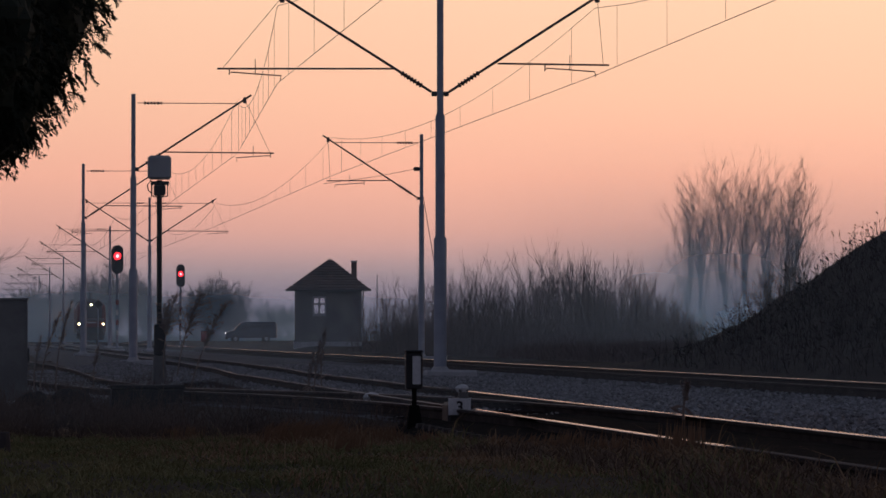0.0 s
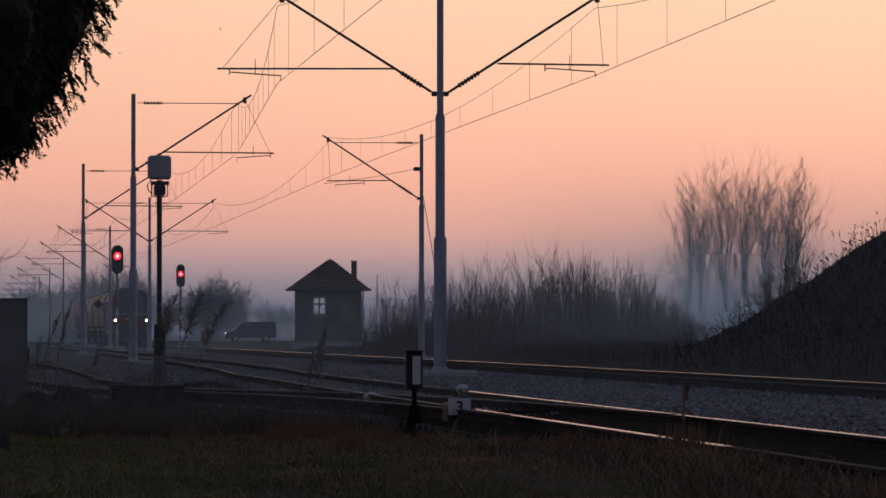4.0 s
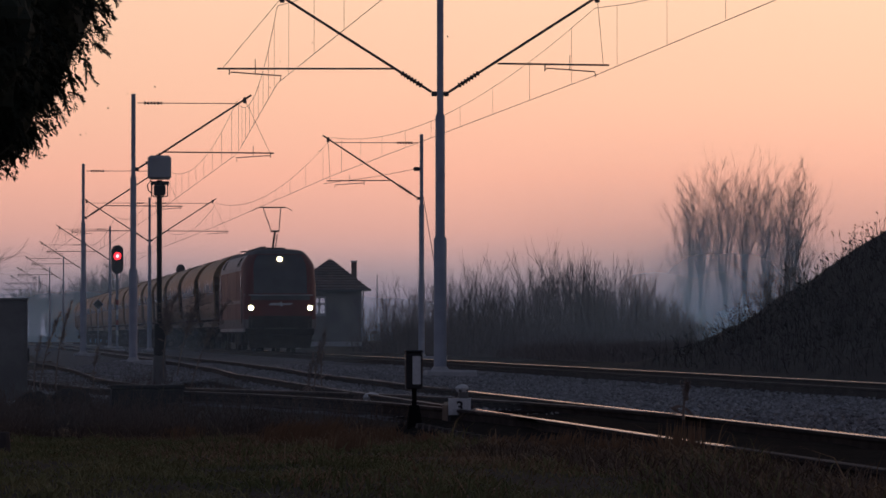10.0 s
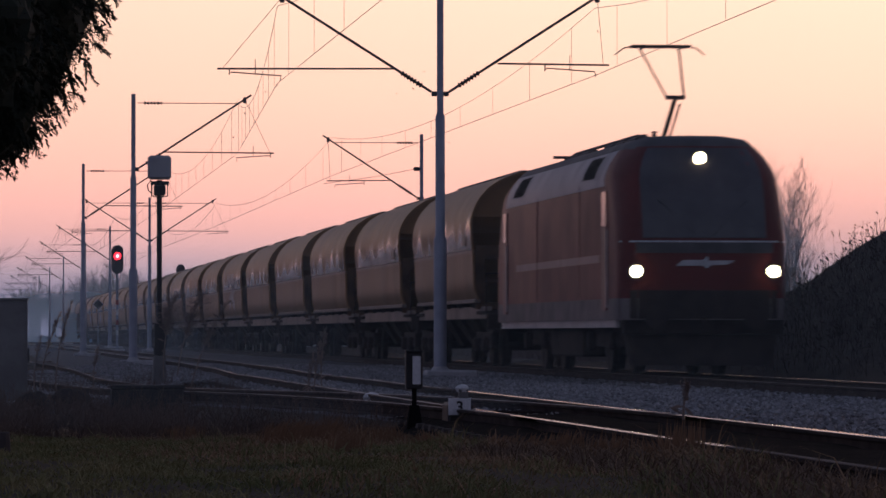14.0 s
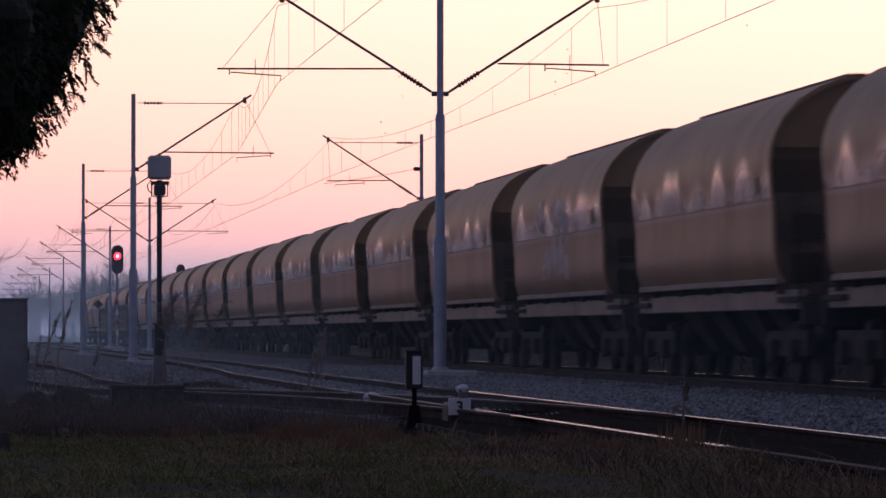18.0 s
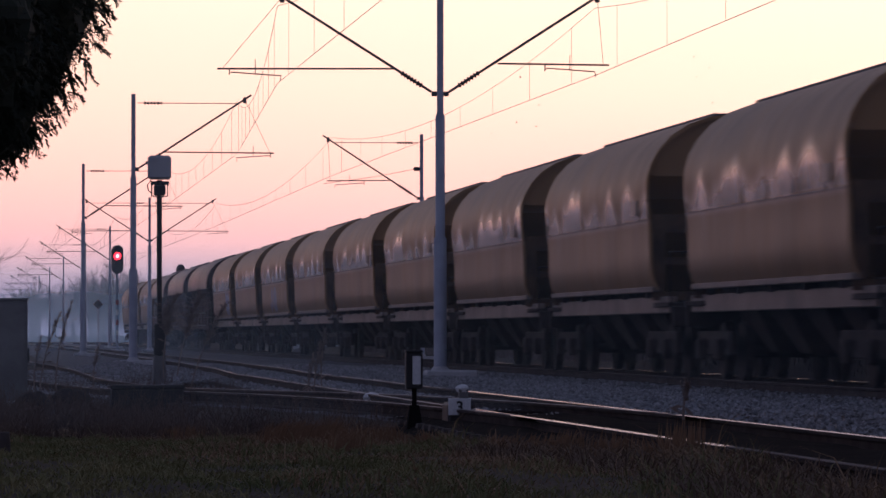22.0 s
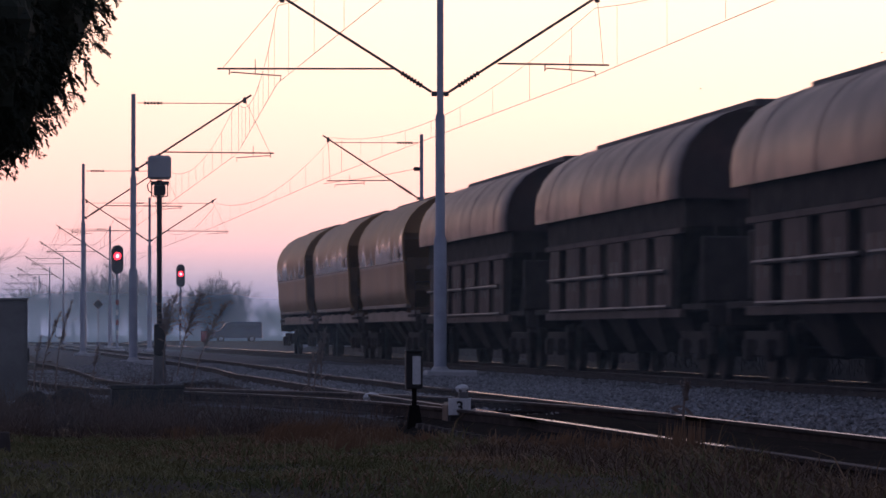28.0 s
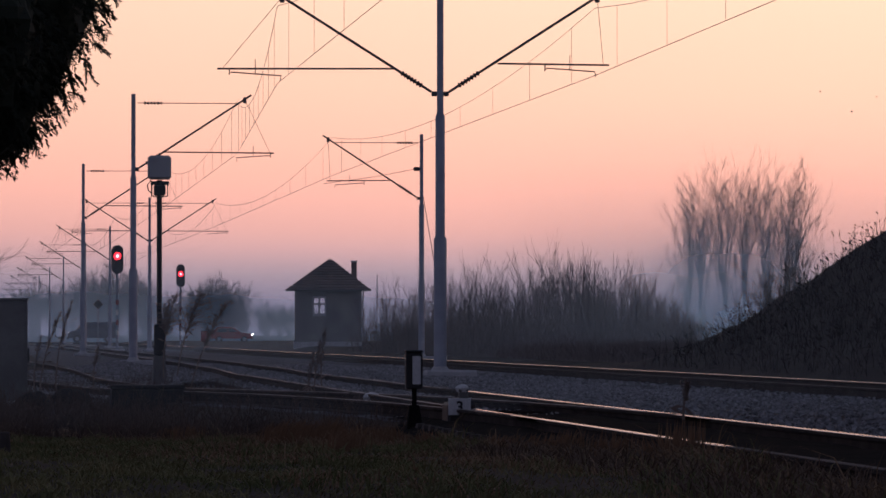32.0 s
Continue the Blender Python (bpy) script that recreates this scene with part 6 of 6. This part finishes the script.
def side_w(z):
    for (wa, za), (wb, zb) in zip(HOPPER_PROFILE, HOPPER_PROFILE[1:]):
        if za <= z <= zb:
            return wa + (wb - wa) * (z - za) / (zb - za)
    return 1.4


def graffiti(w, y0, y1, z0, z1, n, m, seed):
    """Sprayed blots on the side towards the near track, rough rings and discs without any writing."""
    rng = random.Random(seed)
    for k in range(n):
        cy, cz, r = rng.uniform(y0, y1), rng.uniform(z0, z1), rng.uniform(0.12, 0.3)
        inner = r * rng.choice((0.0, 0.45, 0.55))
        o = 0.004 + 0.0015 * (k % 5)
        out = []
        for rad in (r, max(inner, 0.01)):
            out.append([(-side_w(cz + rad * math.sin(a)) - o, cy + rad * 1.2 * math.cos(a) * (1 + 0.2 * math.sin(3 * a + k)), cz + rad * math.sin(a)) for a in [0.449 * j for j in range(14)]])
        part("spray_blot", G().loft(out, cap=False), m, w)


# ---- mist: haze painted as upright tinted sheets over the fields, denser near the ground ----
def mist(y, left, right, top, seed, band=None, x0=-60, tint=(0.38, 0.68, 1.0), forward=0.44):
    m = bpy.data.materials.new("mist_sheet_tint")
    m.use_nodes = True
    nt = m.node_tree
    nd, lk = nt.nodes, nt.links
    nd.remove(nd["Principled BSDF"])
    tc = nd.new("ShaderNodeTexCoord")
    sep = nd.new("ShaderNodeSeparateXYZ")
    lk.new(tc.outputs["Object"], sep.inputs[0])
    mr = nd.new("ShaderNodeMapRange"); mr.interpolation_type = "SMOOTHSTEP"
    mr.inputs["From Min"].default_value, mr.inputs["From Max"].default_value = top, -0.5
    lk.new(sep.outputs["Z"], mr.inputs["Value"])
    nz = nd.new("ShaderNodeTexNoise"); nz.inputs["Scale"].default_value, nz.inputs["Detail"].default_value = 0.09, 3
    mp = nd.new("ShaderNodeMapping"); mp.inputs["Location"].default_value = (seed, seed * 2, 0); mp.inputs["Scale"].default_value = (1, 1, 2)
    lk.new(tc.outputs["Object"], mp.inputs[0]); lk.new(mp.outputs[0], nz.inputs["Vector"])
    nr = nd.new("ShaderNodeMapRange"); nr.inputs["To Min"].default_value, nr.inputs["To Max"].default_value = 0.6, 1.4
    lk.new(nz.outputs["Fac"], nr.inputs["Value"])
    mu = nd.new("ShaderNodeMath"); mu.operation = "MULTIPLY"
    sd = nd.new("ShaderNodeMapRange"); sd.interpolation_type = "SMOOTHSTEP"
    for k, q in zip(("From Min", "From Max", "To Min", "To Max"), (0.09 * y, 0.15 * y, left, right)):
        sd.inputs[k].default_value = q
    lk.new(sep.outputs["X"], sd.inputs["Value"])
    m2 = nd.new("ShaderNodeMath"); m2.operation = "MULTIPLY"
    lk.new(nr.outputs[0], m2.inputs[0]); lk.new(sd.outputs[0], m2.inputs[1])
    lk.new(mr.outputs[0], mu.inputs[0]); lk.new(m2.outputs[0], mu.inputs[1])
    share = mu.outputs[0]
    if band:
        # a drifting bank with soft flanks
        for a, b in ((band[0] - 0.012, band[0] + 0.006), (band[1] + 0.012, band[1] - 0.006)):
            e = nd.new("ShaderNodeMapRange"); e.interpolation_type = "SMOOTHSTEP"
            e.inputs["From Min"].default_value, e.inputs["From Max"].default_value = a * y, b * y
            lk.new(sep.outputs["X"], e.inputs["Value"])
            me = nd.new("ShaderNodeMath"); me.operation = "MULTIPLY"
            lk.new(share, me.inputs[0]); lk.new(e.outputs[0], me.inputs[1])
            share = me.outputs[0]
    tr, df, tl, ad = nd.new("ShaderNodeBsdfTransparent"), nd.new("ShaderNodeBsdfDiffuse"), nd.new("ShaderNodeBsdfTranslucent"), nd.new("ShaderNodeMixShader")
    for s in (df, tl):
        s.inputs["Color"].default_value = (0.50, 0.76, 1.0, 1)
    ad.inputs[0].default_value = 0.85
    # a tilted normal makes the sheet take in light from a little above the horizon
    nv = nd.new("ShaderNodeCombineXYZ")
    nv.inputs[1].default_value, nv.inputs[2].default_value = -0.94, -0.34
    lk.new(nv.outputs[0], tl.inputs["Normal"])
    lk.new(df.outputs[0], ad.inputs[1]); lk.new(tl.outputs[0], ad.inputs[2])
    # tinted rough refraction stands in for light bent a few degrees by droplets
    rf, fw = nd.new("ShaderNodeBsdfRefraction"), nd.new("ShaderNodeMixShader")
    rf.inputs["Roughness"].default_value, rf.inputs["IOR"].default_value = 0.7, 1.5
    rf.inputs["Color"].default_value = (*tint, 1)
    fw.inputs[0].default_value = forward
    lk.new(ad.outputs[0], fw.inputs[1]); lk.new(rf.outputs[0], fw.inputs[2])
    mx = nd.new("ShaderNodeMixShader")
    lk.new(share, mx.inputs[0]); lk.new(tr.outputs[0], mx.inputs[1]); lk.new(fw.outputs[0], mx.inputs[2])
    lk.new(mx.outputs[0], nd["Material Output"].inputs[0])
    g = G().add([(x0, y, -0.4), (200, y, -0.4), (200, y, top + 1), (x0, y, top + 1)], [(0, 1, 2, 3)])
    tagged(part("mist_bank", g, m), "upright tinted sheet that paints blue evening mist over the fields", "mist", kind="stuff")


# the sheet at y = 50 is added to lift the train's dark tones
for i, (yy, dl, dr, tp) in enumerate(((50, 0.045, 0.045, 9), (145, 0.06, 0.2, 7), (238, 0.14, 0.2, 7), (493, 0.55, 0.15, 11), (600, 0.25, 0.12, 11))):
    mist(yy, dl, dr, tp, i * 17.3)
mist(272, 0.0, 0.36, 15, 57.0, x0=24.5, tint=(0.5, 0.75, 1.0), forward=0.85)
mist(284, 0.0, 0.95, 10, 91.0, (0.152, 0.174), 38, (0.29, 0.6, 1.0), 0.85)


# ---- movement ----
def train_y(t):
    """Where the coupling behind the locomotive stands at t seconds: about 100 km/h."""
    if t >= 16:
        return -64.22 - 28.332 * (t - 20) - 0.0282 * (t - 20) ** 2
    return along([(0, 505.2), (2, 446.9), (6, 329.8), (9, 243.1), (11, 187.2), (13, 131.7), (14, 103.8), (15, 76.4), (16, 48.65), (17, 20.5)], t)


VAN_X = [(0, 24.45), (26.6, 24.45), (27.5, 24.0), (28.0, 23.08), (28.5, 22.0), (29.0, 20.7), (29.5, 19.4), (30.0, 17.65), (30.5, 15.85), (31.0, 13.85), (31.5, 11.85), (32.0, 9.6)]
CAR_X = [(0, -32), (27.0, -30), (28.0, 0.5), (28.5, 4.4), (29.0, 7.0), (29.5, 9.5), (30.0, 12.4), (30.5, 15.4), (31.0, 18.9), (31.5, 22.7), (32.0, 26.7)]


M_BIRD = mat("dark_feathers", (0.03, 0.028, 0.028), rough=0.9)


def bird(k):
    """A distant bird with spread wings."""
    t = thing("flying_bird", "small dark bird gliding far off in the sky", "bird", "birds in the sky")
    part("body", G().tube([(-0.2, 0, 0), (-0.08, 0, 0.01), (0.1, 0, 0.01), (0.24, 0, 0.03)], [0.012, 0.05, 0.055, 0.015], 7), M_BIRD, t, smooth=True)
    up = 0.12 + 0.1 * (k % 3)
    for s in (-1, 1):
        part("wing", G().add([(0.1, 0, 0.02), (-0.06, 0, 0.02), (-0.1, s * 0.24, up), (-0.06, s * 0.45, up * 0.7), (0.04, s * 0.26, up + 0.01)], [(0, 1, 2, 4), (4, 2, 3)]), M_BIRD, t)
    return t


birds = [bird(k) for k in range(11)]


def motions(loco, wagons):
    times = (0, 2, 4, 6, 8, 9, 10, 11, 12, 13, 14, 15, 16, 18, 20, 22, 24, 26, 28, 30, 32)
    walk(loco, [(t, pose(MAIN_X, train_y(t) - 22.4, 0)) for t in times])
    for w, back in wagons:
        walk(w, [(t, pose(MAIN_X, train_y(t) + back, 0)) for t in times])
    far = 900
    for k, b in enumerate(birds):
        z0, speed, lag = 39 + 2.2 * (k * 5 % 11), 6.5 + 0.5 * (k % 4), 11 * (k * 3 % 7) - 2 * k
        walk(b, [(t, pose(18 - 60 + lag + speed * t, far + 12 * k, z0 + 1.5 * math.sin(0.3 * t + k), 0, 0, 4 * math.sin(0.5 * t + k))) for t in range(0, 33, 4)])
    walk(van, [(t, pose(x, ROAD_Y + 1.6, 0.02)) for t, x in VAN_X])
    walk(car, [(t, pose(x, ROAD_Y - 1.6, 0.02, 0, 0, 180)) for t, x in CAR_X])


loco = locomotive()
tan, dark = hopper_wagon(), roof_wagon()
wagons, back = [], 0.0
order = [tan] * 19 + [dark] * 3 + [tan] * 3
used = set()
for k, kind in enumerate(order):
    p = PITCH if kind is tan else DARK_PITCH
    w = kind if kind.name not in used else copy_thing(kind, pose(MAIN_X, 500 + back, 0))
    used.add(kind.name)
    wagons.append((w, back + p / 2))
    back += p
graffiti(wagons[5][0], -2.2, 2.6, 1.95, 3.15, 34, M_SPRAY, 4)
graffiti(wagons[18][0], -6.0, -3.4, 1.75, 2.4, 22, M_SPRAYBLUE, 5)
graffiti(wagons[16][0], -1.5, 1.6, 1.75, 2.35, 20, M_SPRAYBLUE, 6)
motions(loco, wagons)
